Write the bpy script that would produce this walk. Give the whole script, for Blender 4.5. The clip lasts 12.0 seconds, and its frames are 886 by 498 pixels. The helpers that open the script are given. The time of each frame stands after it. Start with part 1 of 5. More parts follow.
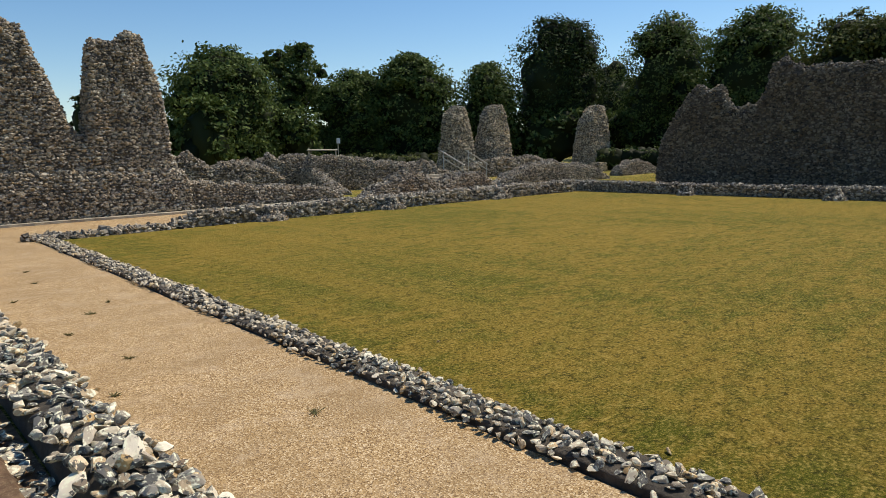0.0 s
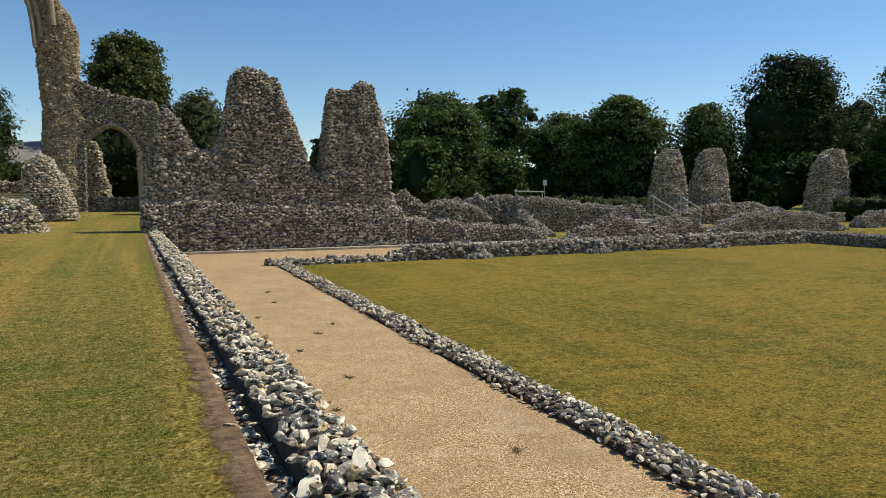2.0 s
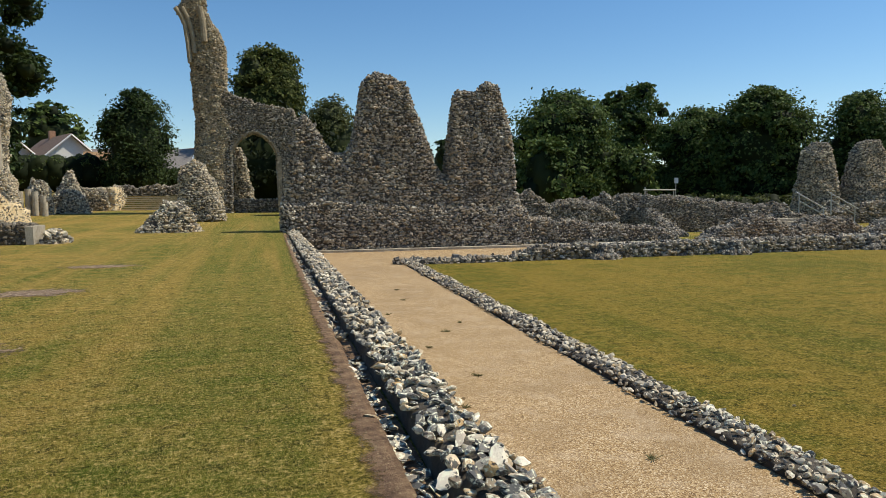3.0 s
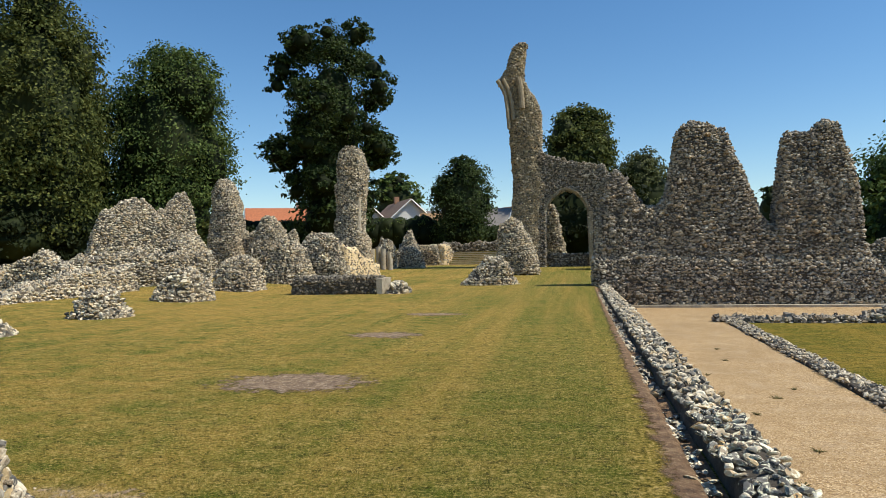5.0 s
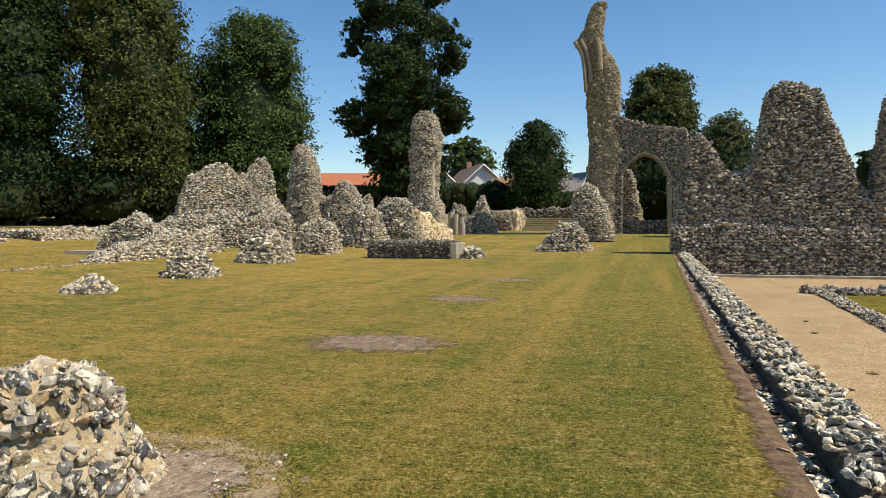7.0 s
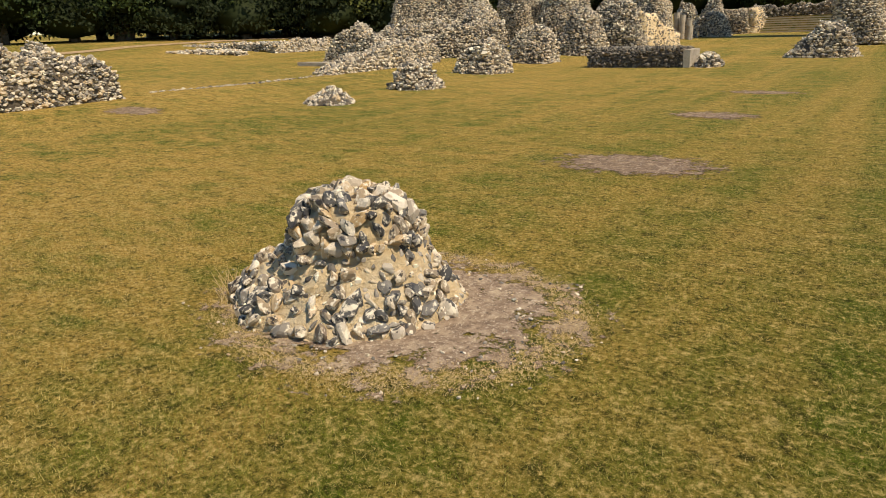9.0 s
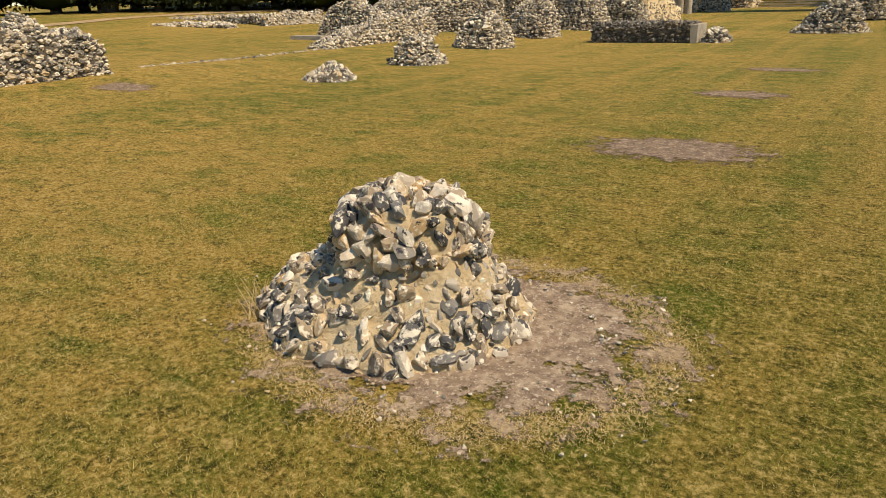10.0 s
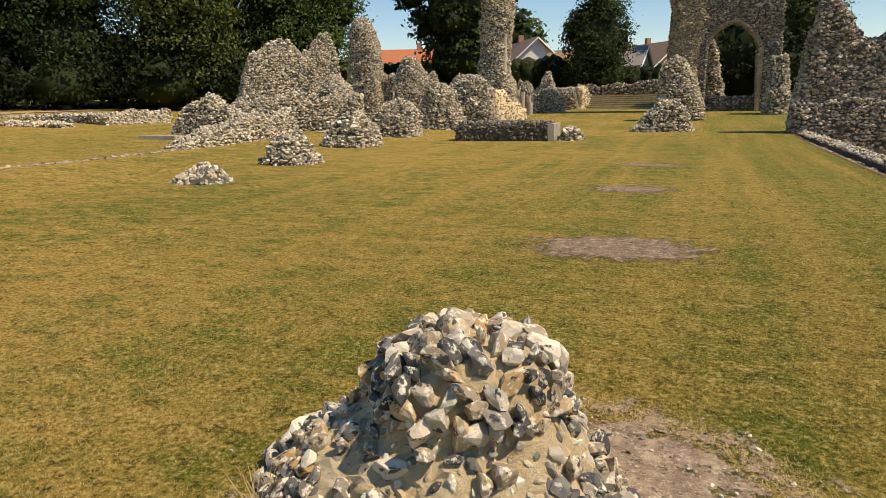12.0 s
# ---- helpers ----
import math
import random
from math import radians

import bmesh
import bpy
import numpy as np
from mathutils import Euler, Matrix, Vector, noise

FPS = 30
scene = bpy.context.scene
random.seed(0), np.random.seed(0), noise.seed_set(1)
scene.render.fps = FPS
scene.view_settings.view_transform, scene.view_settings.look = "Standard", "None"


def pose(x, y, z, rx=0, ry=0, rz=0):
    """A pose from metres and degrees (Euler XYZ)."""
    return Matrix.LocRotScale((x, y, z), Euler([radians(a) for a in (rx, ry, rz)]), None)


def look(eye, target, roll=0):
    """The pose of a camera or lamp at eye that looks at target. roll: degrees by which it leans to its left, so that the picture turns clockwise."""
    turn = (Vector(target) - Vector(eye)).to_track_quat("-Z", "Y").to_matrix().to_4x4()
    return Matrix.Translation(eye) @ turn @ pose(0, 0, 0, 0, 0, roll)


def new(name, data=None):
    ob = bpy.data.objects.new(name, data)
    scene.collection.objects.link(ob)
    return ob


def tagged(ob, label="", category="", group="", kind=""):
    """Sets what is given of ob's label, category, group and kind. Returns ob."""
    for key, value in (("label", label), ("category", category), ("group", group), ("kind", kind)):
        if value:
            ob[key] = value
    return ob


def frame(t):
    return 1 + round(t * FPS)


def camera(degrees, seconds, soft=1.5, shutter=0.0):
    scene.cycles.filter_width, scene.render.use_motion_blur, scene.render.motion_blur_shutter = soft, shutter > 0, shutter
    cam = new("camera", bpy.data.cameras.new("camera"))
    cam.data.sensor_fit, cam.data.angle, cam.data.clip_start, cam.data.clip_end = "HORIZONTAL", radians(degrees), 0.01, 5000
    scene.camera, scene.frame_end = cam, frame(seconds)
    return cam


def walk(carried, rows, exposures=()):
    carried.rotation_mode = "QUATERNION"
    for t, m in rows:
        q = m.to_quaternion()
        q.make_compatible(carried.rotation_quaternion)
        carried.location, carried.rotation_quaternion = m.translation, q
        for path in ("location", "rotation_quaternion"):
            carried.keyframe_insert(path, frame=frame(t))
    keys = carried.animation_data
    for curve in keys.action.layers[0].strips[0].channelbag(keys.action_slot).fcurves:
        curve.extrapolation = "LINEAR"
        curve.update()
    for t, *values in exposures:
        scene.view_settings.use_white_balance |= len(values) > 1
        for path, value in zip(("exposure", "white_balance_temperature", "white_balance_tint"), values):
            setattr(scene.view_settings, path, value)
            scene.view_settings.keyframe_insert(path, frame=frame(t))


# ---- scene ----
cam = camera(67.1, 12.0, soft=0.6)
# seconds, eye, point looked at, roll
PATH = [
    (0, (1.079, 1.488, 1.515), (2.412, 2.95, 1.226), -1.4),
    (0.5, (1.069, 1.468, 1.525), (2.435, 2.905, 1.261), -1.3),
    (1, (1.058, 1.489, 1.521), (2.399, 2.955, 1.292), -0.5),
    (1.5, (0.999, 1.511, 1.54), (2.142, 3.144, 1.38), -0.2),
    (2, (0.961, 1.502, 1.518), (1.811, 3.305, 1.359), 0.0),
    (2.5, (0.916, 1.512, 1.512), (1.613, 3.382, 1.379), 0.2),
    (3, (0.879, 1.509, 1.517), (1.386, 3.437, 1.359), -0.5),
    (3.5, (0.842, 1.527, 1.543), (1.042, 3.517, 1.562), -0.0),
    (3.7, (0.853, 1.524, 1.523), (0.939, 3.521, 1.588), -0.6),
    (5.5, (0.794, 1.31, 1.51), (0.303, 3.249, 1.511), -0.1),
    (6, (0.755, 1.381, 1.507), (0.212, 3.304, 1.592), 1.1),
    (6.5, (0.726, 1.318, 1.526), (0.228, 3.252, 1.626), 1.1),
    (7, (0.713, 1.293, 1.505), (0.114, 3.199, 1.422), -0.6),
    (7.5, (0.647, 1.273, 1.528), (-0.001, 3.149, 1.286), -0.9),
    (7.7, (0.596, 1.254, 1.54), (-0.101, 3.102, 1.224), 0.1),
    (9.3, (-0.253, 1.49, 1.525), (-1.362, 3.017, 0.862), -2.9),
    (9.5, (-0.405, 1.543, 1.521), (-1.487, 3.08, 0.838), -3.2),
    (10, (-0.695, 1.688, 1.53), (-1.745, 3.245, 0.842), -1.8),
    (10.5, (-1.019, 1.744, 1.533), (-1.856, 3.448, 0.904), -0.2),
    (11, (-1.32, 1.776, 1.524), (-2.103, 3.53, 0.966), -1.2),
    (11.5, (-1.61, 1.912, 1.54), (-2.387, 3.693, 1.066), -2.3),
    (12, (-1.851, 1.928, 1.539), (-2.537, 3.756, 1.106), -1.3),
]
walk(cam, [(t, look(*p)) for t, *p in PATH], [(0, -0.07, 6500, 10), (2.0, -0.09, 6400, 9), (3.5, -0.06, 6250, 7), (5.5, 0.08, 6250, 7), (7.0, 0.11, 6400, 9), (9.5, 0.04, 7200, 13), (12, 0.05, 7150, 13)])

# ---- world, sun, exposure ----
world = bpy.data.worlds.new("sky")
scene.world = world
world.use_nodes = True
wt = world.node_tree
sky = wt.nodes.new("ShaderNodeTexSky")
sky.sky_type = "NISHITA"
sky.sun_disc = False
SUN_EL, SUN_AZ = radians(56), radians(95)
sky.sun_elevation, sky.sun_rotation = SUN_EL, SUN_AZ
sky.air_density, sky.dust_density, sky.ozone_density = 1.0, 0.1, 2.0
wt.nodes["Background"].inputs["Strength"].default_value = 0.127
deep = wt.nodes.new("ShaderNodeHueSaturation")
deep.inputs["Saturation"].default_value = 1.22
wt.links.new(sky.outputs["Color"], deep.inputs["Color"])
wt.links.new(deep.outputs["Color"], wt.nodes["Background"].inputs["Color"])
sun = new("sun", bpy.data.lights.new("sun", "SUN"))
sun.data.energy, sun.data.angle, sun.data.color = 4.9, radians(0.53), (1.0, 0.90, 0.75)
sun_from = Vector((math.sin(SUN_AZ) * math.cos(SUN_EL), math.cos(SUN_AZ) * math.cos(SUN_EL), math.sin(SUN_EL)))
sun.matrix_world = look(sun_from * 80, (0, 0, 0))


# ---- materials ----
def material(name, build):
    m = bpy.data.materials.new(name)
    m.use_nodes = True
    build(m.node_tree, m.node_tree.nodes["Principled BSDF"])
    return m


def nz(t, scale, detail=4, rough=0.6, stretch=None):
    n = t.nodes.new("ShaderNodeTexNoise")
    n.inputs["Scale"].default_value, n.inputs["Detail"].default_value, n.inputs["Roughness"].default_value = scale, detail, rough
    c = t.nodes.new("ShaderNodeTexCoord")
    if stretch:
        mp = t.nodes.new("ShaderNodeMapping")
        mp.inputs["Rotation"].default_value = (0, 0, radians(stretch[3]))
        mp.inputs["Scale"].default_value = stretch[:3]
        t.links.new(c.outputs["Object"], mp.inputs["Vector"])
        t.links.new(mp.outputs["Vector"], n.inputs["Vector"])
    else:
        t.links.new(c.outputs["Object"], n.inputs["Vector"])
    return n.outputs["Fac"]


def ramp(t, fac, stops):
    r = t.nodes.new("ShaderNodeValToRGB")
    while len(r.color_ramp.elements) < len(stops):
        r.color_ramp.elements.new(0.5)
    for e, (p, c) in zip(r.color_ramp.elements, stops):
        e.position, e.color = p, (*c, 1) if len(c) == 3 else c
    t.links.new(fac, r.inputs["Fac"])
    return r.outputs["Color"]


def mix(t, a, b, fac, kind="MIX"):
    m = t.nodes.new("ShaderNodeMix")
    m.data_type, m.blend_type = "RGBA", kind
    for s, v in (("Factor", fac), ("A", a), ("B", b)):
        i = next(x for x in m.inputs if x.name == s and (x.type == "RGBA" or s == "Factor" and x.type == "VALUE"))
        if isinstance(v, (int, float)):
            i.default_value = v
        elif isinstance(v, tuple):
            i.default_value = (*v, 1)
        else:
            t.links.new(v, i)
    return next(o for o in m.outputs if o.type == "RGBA")


def bump(t, p, fac, strength, dist):
    b = t.nodes.new("ShaderNodeBump")
    b.inputs["Strength"].default_value, b.inputs["Distance"].default_value = strength, dist
    t.links.new(fac, b.inputs["Height"])
    t.links.new(b.outputs["Normal"], p.inputs["Normal"])


def grey(v):
    return (v, v, v)


def lawn_look(green, straw, dark, bare, bias, turn, lush=0.0):
    def build(t, p):
        big = nz(t, 0.13, 5, 0.6)
        mid = nz(t, 1.5, 8, 0.78, (0.55, 1.4, 1, 20))
        stripes = nz(t, 1.0, 3, 0.6, (1.1, 0.04, 1, turn))
        tuft = nz(t, 7.5, 5, 0.75)
        fine = nz(t, 30, 5, 0.8)
        blades = nz(t, 130, 4, 0.85)
        clump = nz(t, 3.6, 6, 0.75, (0.7, 1.3, 1, -15))
        m1 = ramp(t, mix(t, mix(t, big, mid, 0.6), clump, 0.3), [(0.455 + bias, grey(0)), (0.545 + bias, grey(1))])
        c = mix(t, green, straw, m1)
        if lush:
            # the strip along the low wall stays greener
            xyz = t.nodes.new("ShaderNodeSeparateXYZ")
            t.links.new(t.nodes.new("ShaderNodeTexCoord").outputs["Object"], xyz.inputs[0])
            near_wall = t.nodes.new("ShaderNodeMapRange")
            near_wall.inputs["From Min"].default_value, near_wall.inputs["From Max"].default_value = -5.0, 1.0
            near_wall.inputs["To Max"].default_value = lush
            t.links.new(xyz.outputs["X"], near_wall.inputs["Value"])
            c = mix(t, c, green, near_wall.outputs["Result"])
        c = mix(t, c, straw, ramp(t, stripes, [(0.46, grey(0)), (0.64, grey(0.65))]))
        c = mix(t, c, bare, ramp(t, tuft, [(0.53, grey(0)), (0.66, grey(0.5))]))
        c = mix(t, c, dark, ramp(t, clump, [(0.32, grey(0.22)), (0.46, grey(0))]))
        c = mix(t, c, dark, ramp(t, tuft, [(0.36, grey(0.85)), (0.49, grey(0))]))
        c = mix(t, c, dark, ramp(t, fine, [(0.38, grey(0.8)), (0.50, grey(0))]))
        c = mix(t, c, bare, ramp(t, fine, [(0.53, grey(0)), (0.65, grey(0.85))]))
        c = mix(t, c, bare, ramp(t, blades, [(0.56, grey(0)), (0.70, grey(0.8))]))
        t.links.new(c, p.inputs["Base Color"])
        p.inputs["Roughness"].default_value = 0.95
        p.inputs["Specular IOR Level"].default_value = 0.1
        bump(t, p, mix(t, fine, blades, 0.5), 0.8, 0.03)
    return build


lawn = material("lawn", lawn_look((0.078, 0.110, 0.006), (0.360, 0.228, 0.048), (0.026, 0.029, 0.002), (0.60, 0.43, 0.155), 0.0, 0, 0.72))
garth_lawn = material("garth_lawn", lawn_look((0.086, 0.096, 0.005), (0.235, 0.160, 0.022), (0.030, 0.031, 0.003), (0.46, 0.335, 0.09), 0.0, 62))


def build_gravel(t, p):
    v = t.nodes.new("ShaderNodeTexVoronoi")
    v.inputs["Scale"].default_value = 88
    c0 = t.nodes.new("ShaderNodeTexCoord")
    t.links.new(c0.outputs["Object"], v.inputs["Vector"])
    sep = t.nodes.new("ShaderNodeSeparateColor")
    t.links.new(v.outputs["Color"], sep.inputs["Color"])
    c = ramp(t, sep.outputs["Red"], [(0, (0.13, 0.07, 0.025)), (0.4, (0.37, 0.235, 0.098)), (0.75, (0.48, 0.325, 0.150)), (1, (0.74, 0.58, 0.36))])
    c = mix(t, c, (0.28, 0.185, 0.085), ramp(t, nz(t, 0.7, 6, 0.7), [(0.45, grey(0)), (0.70, grey(0.7))]))
    c = mix(t, c, (0.55, 0.42, 0.27), ramp(t, nz(t, 2.3, 4, 0.7), [(0.5, grey(0)), (0.75, grey(0.5))]))
    t.links.new(c, p.inputs["Base Color"])
    p.inputs["Roughness"].default_value = 0.95
    bump(t, p, v.outputs["Distance"], 0.45, 0.01)


gravel = material("gravel", build_gravel)


def build_earth(t, p, low=(0.19, 0.125, 0.075), mid=(0.32, 0.225, 0.140), high=(0.50, 0.38, 0.24)):
    c = ramp(t, nz(t, 9, 6, 0.7), [(0.34, low), (0.5, mid), (0.66, high)])
    c = mix(t, c, (0.66, 0.54, 0.38), ramp(t, nz(t, 45, 4, 0.8), [(0.55, grey(0)), (0.63, grey(0.85))]))
    c = mix(t, c, (0.10, 0.065, 0.04), ramp(t, nz(t, 33, 5, 0.8), [(0.36, grey(0.8)), (0.45, grey(0))]))
    t.links.new(c, p.inputs["Base Color"])
    p.inputs["Roughness"].default_value = 1.0
    bump(t, p, nz(t, 40, 5, 0.8), 0.7, 0.03)
    # ragged edge, thinning into the turf
    co = t.nodes.new("ShaderNodeTexCoord")
    ln = t.nodes.new("ShaderNodeVectorMath")
    ln.operation = "LENGTH"
    sx = t.nodes.new("ShaderNodeMapping")
    sx.inputs["Location"].default_value, sx.inputs["Scale"].default_value = (-1, -1, 0), (2, 2, 0)
    t.links.new(co.outputs["UV"], sx.inputs["Vector"])
    t.links.new(sx.outputs["Vector"], ln.inputs[0])
    ad = t.nodes.new("ShaderNodeMath")
    ad.operation = "MULTIPLY_ADD"
    t.links.new(nz(t, 5.5, 7, 0.75), ad.inputs[0])
    ad.inputs[1].default_value = 2.4
    t.links.new(ln.outputs["Value"], ad.inputs[2])
    mr = t.nodes.new("ShaderNodeMapRange")
    mr.inputs["From Min"].default_value, mr.inputs["From Max"].default_value = 1.84, 2.02
    mr.inputs["To Min"].default_value, mr.inputs["To Max"].default_value = 1, 0
    t.links.new(ad.outputs[0], mr.inputs["Value"])
    t.links.new(mr.outputs["Result"], p.inputs["Alpha"])


bare_earth = material("bare_earth", build_earth)
brown_earth = material("brown_earth", lambda t, p: build_earth(t, p, (0.10, 0.060, 0.034), (0.20, 0.128, 0.072), (0.40, 0.285, 0.16)))


def build_soil(t, p):
    c = ramp(t, nz(t, 7, 6, 0.7), [(0.3, (0.11, 0.065, 0.035)), (0.55, (0.22, 0.14, 0.075)), (0.75, (0.34, 0.24, 0.13))])
    t.links.new(c, p.inputs["Base Color"])
    p.inputs["Roughness"].default_value = 1.0
    bump(t, p, nz(t, 50, 5, 0.8), 0.8, 0.03)


dry_soil = material("dry_soil", build_soil)


def mortar_look(a, b, c3, dirt=0.7):
    def build(t, p):
        c = ramp(t, nz(t, 3.5, 6, 0.7), [(0.3, a), (0.5, b), (0.72, c3)])
        c = mix(t, c, (0.07, 0.06, 0.05), ramp(t, nz(t, 17, 5, 0.75), [(0.56, grey(0)), (0.72, grey(dirt))]))
        t.links.new(c, p.inputs["Base Color"])
        p.inputs["Roughness"].default_value = 0.95
        bump(t, p, nz(t, 28, 6, 0.8), 0.9, 0.05)
    return build


# mortar and warm_mortar are darkened: shadow in the joints put into their colour
mortar = material("mortar", mortar_look((0.055, 0.045, 0.034), (0.105, 0.086, 0.062), (0.19, 0.158, 0.115)))
warm_mortar = material("warm_mortar", mortar_look((0.065, 0.050, 0.034), (0.125, 0.098, 0.064), (0.22, 0.18, 0.12)))
cream_mortar = material("cream_mortar", mortar_look((0.62, 0.45, 0.22), (0.78, 0.60, 0.34), (0.85, 0.72, 0.48), 0.2))
dressed = material("dressed_stone", mortar_look((0.33, 0.28, 0.20), (0.47, 0.40, 0.29), (0.58, 0.51, 0.39)))


def flint_look(single, tone, warm, stain=0.75):
    def build(t, p):
        co = t.nodes.new("ShaderNodeTexCoord").outputs["Object"]
        if single:
            rnd = t.nodes.new("ShaderNodeObjectInfo").outputs["Random"]
            shift = t.nodes.new("ShaderNodeVectorMath")
            shift.operation = "MULTIPLY_ADD"
            shift.inputs[1].default_value = (90, 70, 50)
            t.links.new(rnd, shift.inputs[0])
            t.links.new(co, shift.inputs[2])
            co = shift.outputs[0]
        else:
            rnd = t.nodes.new("ShaderNodeNewGeometry").outputs["Random Per Island"]
        k = 1.0 if single else 13.0

        def tex(scale, detail, rough):
            n = t.nodes.new("ShaderNodeTexNoise")
            n.inputs["Scale"].default_value, n.inputs["Detail"].default_value, n.inputs["Roughness"].default_value = scale, detail, rough
            t.links.new(co, n.inputs["Vector"])
            return n.outputs["Fac"]
        tan = (tone, tone * (0.98 - 0.05 * warm), tone * (0.94 - 0.16 * warm))

        def col(*c):
            return tuple(a * b for a, b in zip(c, tan))
        base = ramp(t, rnd, [(0.0, col(0.045, 0.045, 0.050)), (0.14, col(0.14, 0.137, 0.137)), (0.34, col(0.30, 0.288, 0.272)), (0.54, col(0.50, 0.465, 0.41)),
                             (0.66, col(0.44, 0.345, 0.225)), (0.82, col(0.76, 0.735, 0.68)), (1.0, col(0.36, 0.305, 0.23))])
        if single:
            base = ramp(t, rnd, [(0.0, col(0.050, 0.052, 0.060)), (0.18, col(0.11, 0.115, 0.125)), (0.36, col(0.24, 0.24, 0.245)), (0.50, col(0.36, 0.29, 0.21)),
                                 (0.62, col(0.56, 0.53, 0.48)), (0.74, col(0.50, 0.34, 0.16)), (0.86, col(0.84, 0.82, 0.78)), (1.0, col(0.17, 0.125, 0.09))])
        w = tex(1.5 * k, 4, 0.6)
        rind = tex(1.0 * k, 4, 0.6)
        lo = 0.535 if single else 0.60
        c = mix(t, base, tuple(min(0.86, q) for q in col(0.84, 0.81, 0.74)), ramp(t, w, [(lo - 0.02, grey(0)), (lo + 0.06, grey(0.9))]))
        c = mix(t, c, (0.026, 0.027, 0.032), ramp(t, rind, [(lo + 0.05, grey(0)), (lo + 0.08, grey(0.9))]))
        c = mix(t, c, (0.38, 0.26, 0.12), ramp(t, tex(0.9 * k, 5, 0.65), [(0.60, grey(0)), (0.70, grey(0.45))]))
        if not single:
            c = mix(t, c, mix(t, c, (0.30, 0.20, 0.11), 1.0, "MULTIPLY"), ramp(t, tex(0.55, 6, 0.65), [(0.42, grey(0)), (0.68, grey(stain))]))
        t.links.new(c, p.inputs["Base Color"])
        t.links.new(ramp(t, w, [(0.46, grey(0.6)), (0.58, grey(0.95))]), p.inputs["Roughness"])
        p.inputs["Specular IOR Level"].default_value = 0.3
        bump(t, p, tex(3.2 * k, 6, 0.7), 0.5, 0.008)
    return build


flint_one = material("flint_single", flint_look(True, 0.88, 1.15))
flint_shard = material("flint_shard", flint_look(True, 1.12, 1.3))
flint_kerb = material("kerb_flint_field", flint_look(False, 1.05, 1.25, 0.0))
flint_many = material("flint_field", flint_look(False, 0.86, 0.8, 0.4))
dressed_tan = material("weathered_tan_stone", mortar_look((0.24, 0.18, 0.105), (0.34, 0.265, 0.165), (0.45, 0.365, 0.24)))
# darker copy of the flint; shade of unlit faces is in its tone
flint_dark_shaded = material("dark_shaded_flint_field", flint_look(False, 0.50, 1.0, 0.5))
flint_tan = material("tan_flint_field", flint_look(False, 1.0, 1.7, 0.4))
flint_pale = material("pale_flint_field", flint_look(False, 1.14, 1.1, 0.2))


def foliage_look(dark, mid, pale):
    def build(t, p):
        rnd = t.nodes.new("ShaderNodeNewGeometry").outputs["Random Per Island"]
        c = ramp(t, rnd, [(0, dark), (0.55, mid), (1, pale)])
        c = mix(t, c, pale, ramp(t, nz(t, 0.35, 4, 0.6), [(0.5, grey(0)), (0.75, grey(0.5))]))
        t.links.new(c, p.inputs["Base Color"])
        p.inputs["Roughness"].default_value = 0.7
        p.inputs["Specular IOR Level"].default_value = 0.15
        tr = t.nodes.new("ShaderNodeBsdfTranslucent")
        t.links.new(c, tr.inputs["Color"])
        mx = t.nodes.new("ShaderNodeMixShader")
        mx.inputs[0].default_value = 0.22
        out = t.nodes["Material Output"]
        t.links.new(p.outputs[0], mx.inputs[1])
        t.links.new(tr.outputs[0], mx.inputs[2])
        t.links.new(mx.outputs[0], out.inputs["Surface"])
    return build


leaf_dark = material("leaf_dark", foliage_look((0.016, 0.027, 0.008), (0.036, 0.058, 0.016), (0.080, 0.112, 0.030)))
leaf_mid = material("leaf_mid", foliage_look((0.030, 0.050, 0.012), (0.080, 0.122, 0.030), (0.17, 0.215, 0.058)))
leaf_pale = material("leaf_pale", foliage_look((0.060, 0.075, 0.030), (0.105, 0.120, 0.045), (0.17, 0.175, 0.075)))
leaf_gold = material("leaf_gold", foliage_look((0.036, 0.048, 0.011), (0.082, 0.102, 0.024), (0.160, 0.170, 0.046)))
# near-black green: shade inside crowns and under boughs put into the leaf colour
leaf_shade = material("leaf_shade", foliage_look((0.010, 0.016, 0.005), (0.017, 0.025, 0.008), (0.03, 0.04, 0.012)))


def build_blades(t, p):
    rnd = t.nodes.new("ShaderNodeNewGeometry").outputs["Random Per Island"]
    m1 = ramp(t, mix(t, nz(t, 0.13, 5, 0.6), nz(t, 1.5, 8, 0.78, (0.55, 1.4, 1, 20)), 0.5), [(0.44, grey(0)), (0.58, grey(1))])
    green = ramp(t, rnd, [(0, (0.055, 0.072, 0.005)), (0.6, (0.20, 0.225, 0.022)), (1, (0.56, 0.45, 0.14))])
    dry = ramp(t, rnd, [(0, (0.085, 0.078, 0.008)), (0.45, (0.40, 0.290, 0.070)), (1, (0.74, 0.56, 0.24))])
    t.links.new(mix(t, green, dry, m1), p.inputs["Base Color"])
    p.inputs["Roughness"].default_value = 0.8
    p.inputs["Specular IOR Level"].default_value = 0.15


grass_blade = material("grass_blade", build_blades)


def simple(name, col, rough=0.8, vary=0.25, scale=6.0, metal=0.0):
    def build(t, p):
        lo, hi = tuple(x * (1 - vary) for x in col), tuple(min(1, x * (1 + vary)) for x in col)
        t.links.new(ramp(t, nz(t, scale, 6, 0.65), [(0.3, lo), (0.7, hi)]), p.inputs["Base Color"])
        p.inputs["Roughness"].default_value, p.inputs["Metallic"].default_value = rough, metal
        bump(t, p, nz(t, scale * 6, 4, 0.7), 0.3, 0.02)
    return material(name, build)


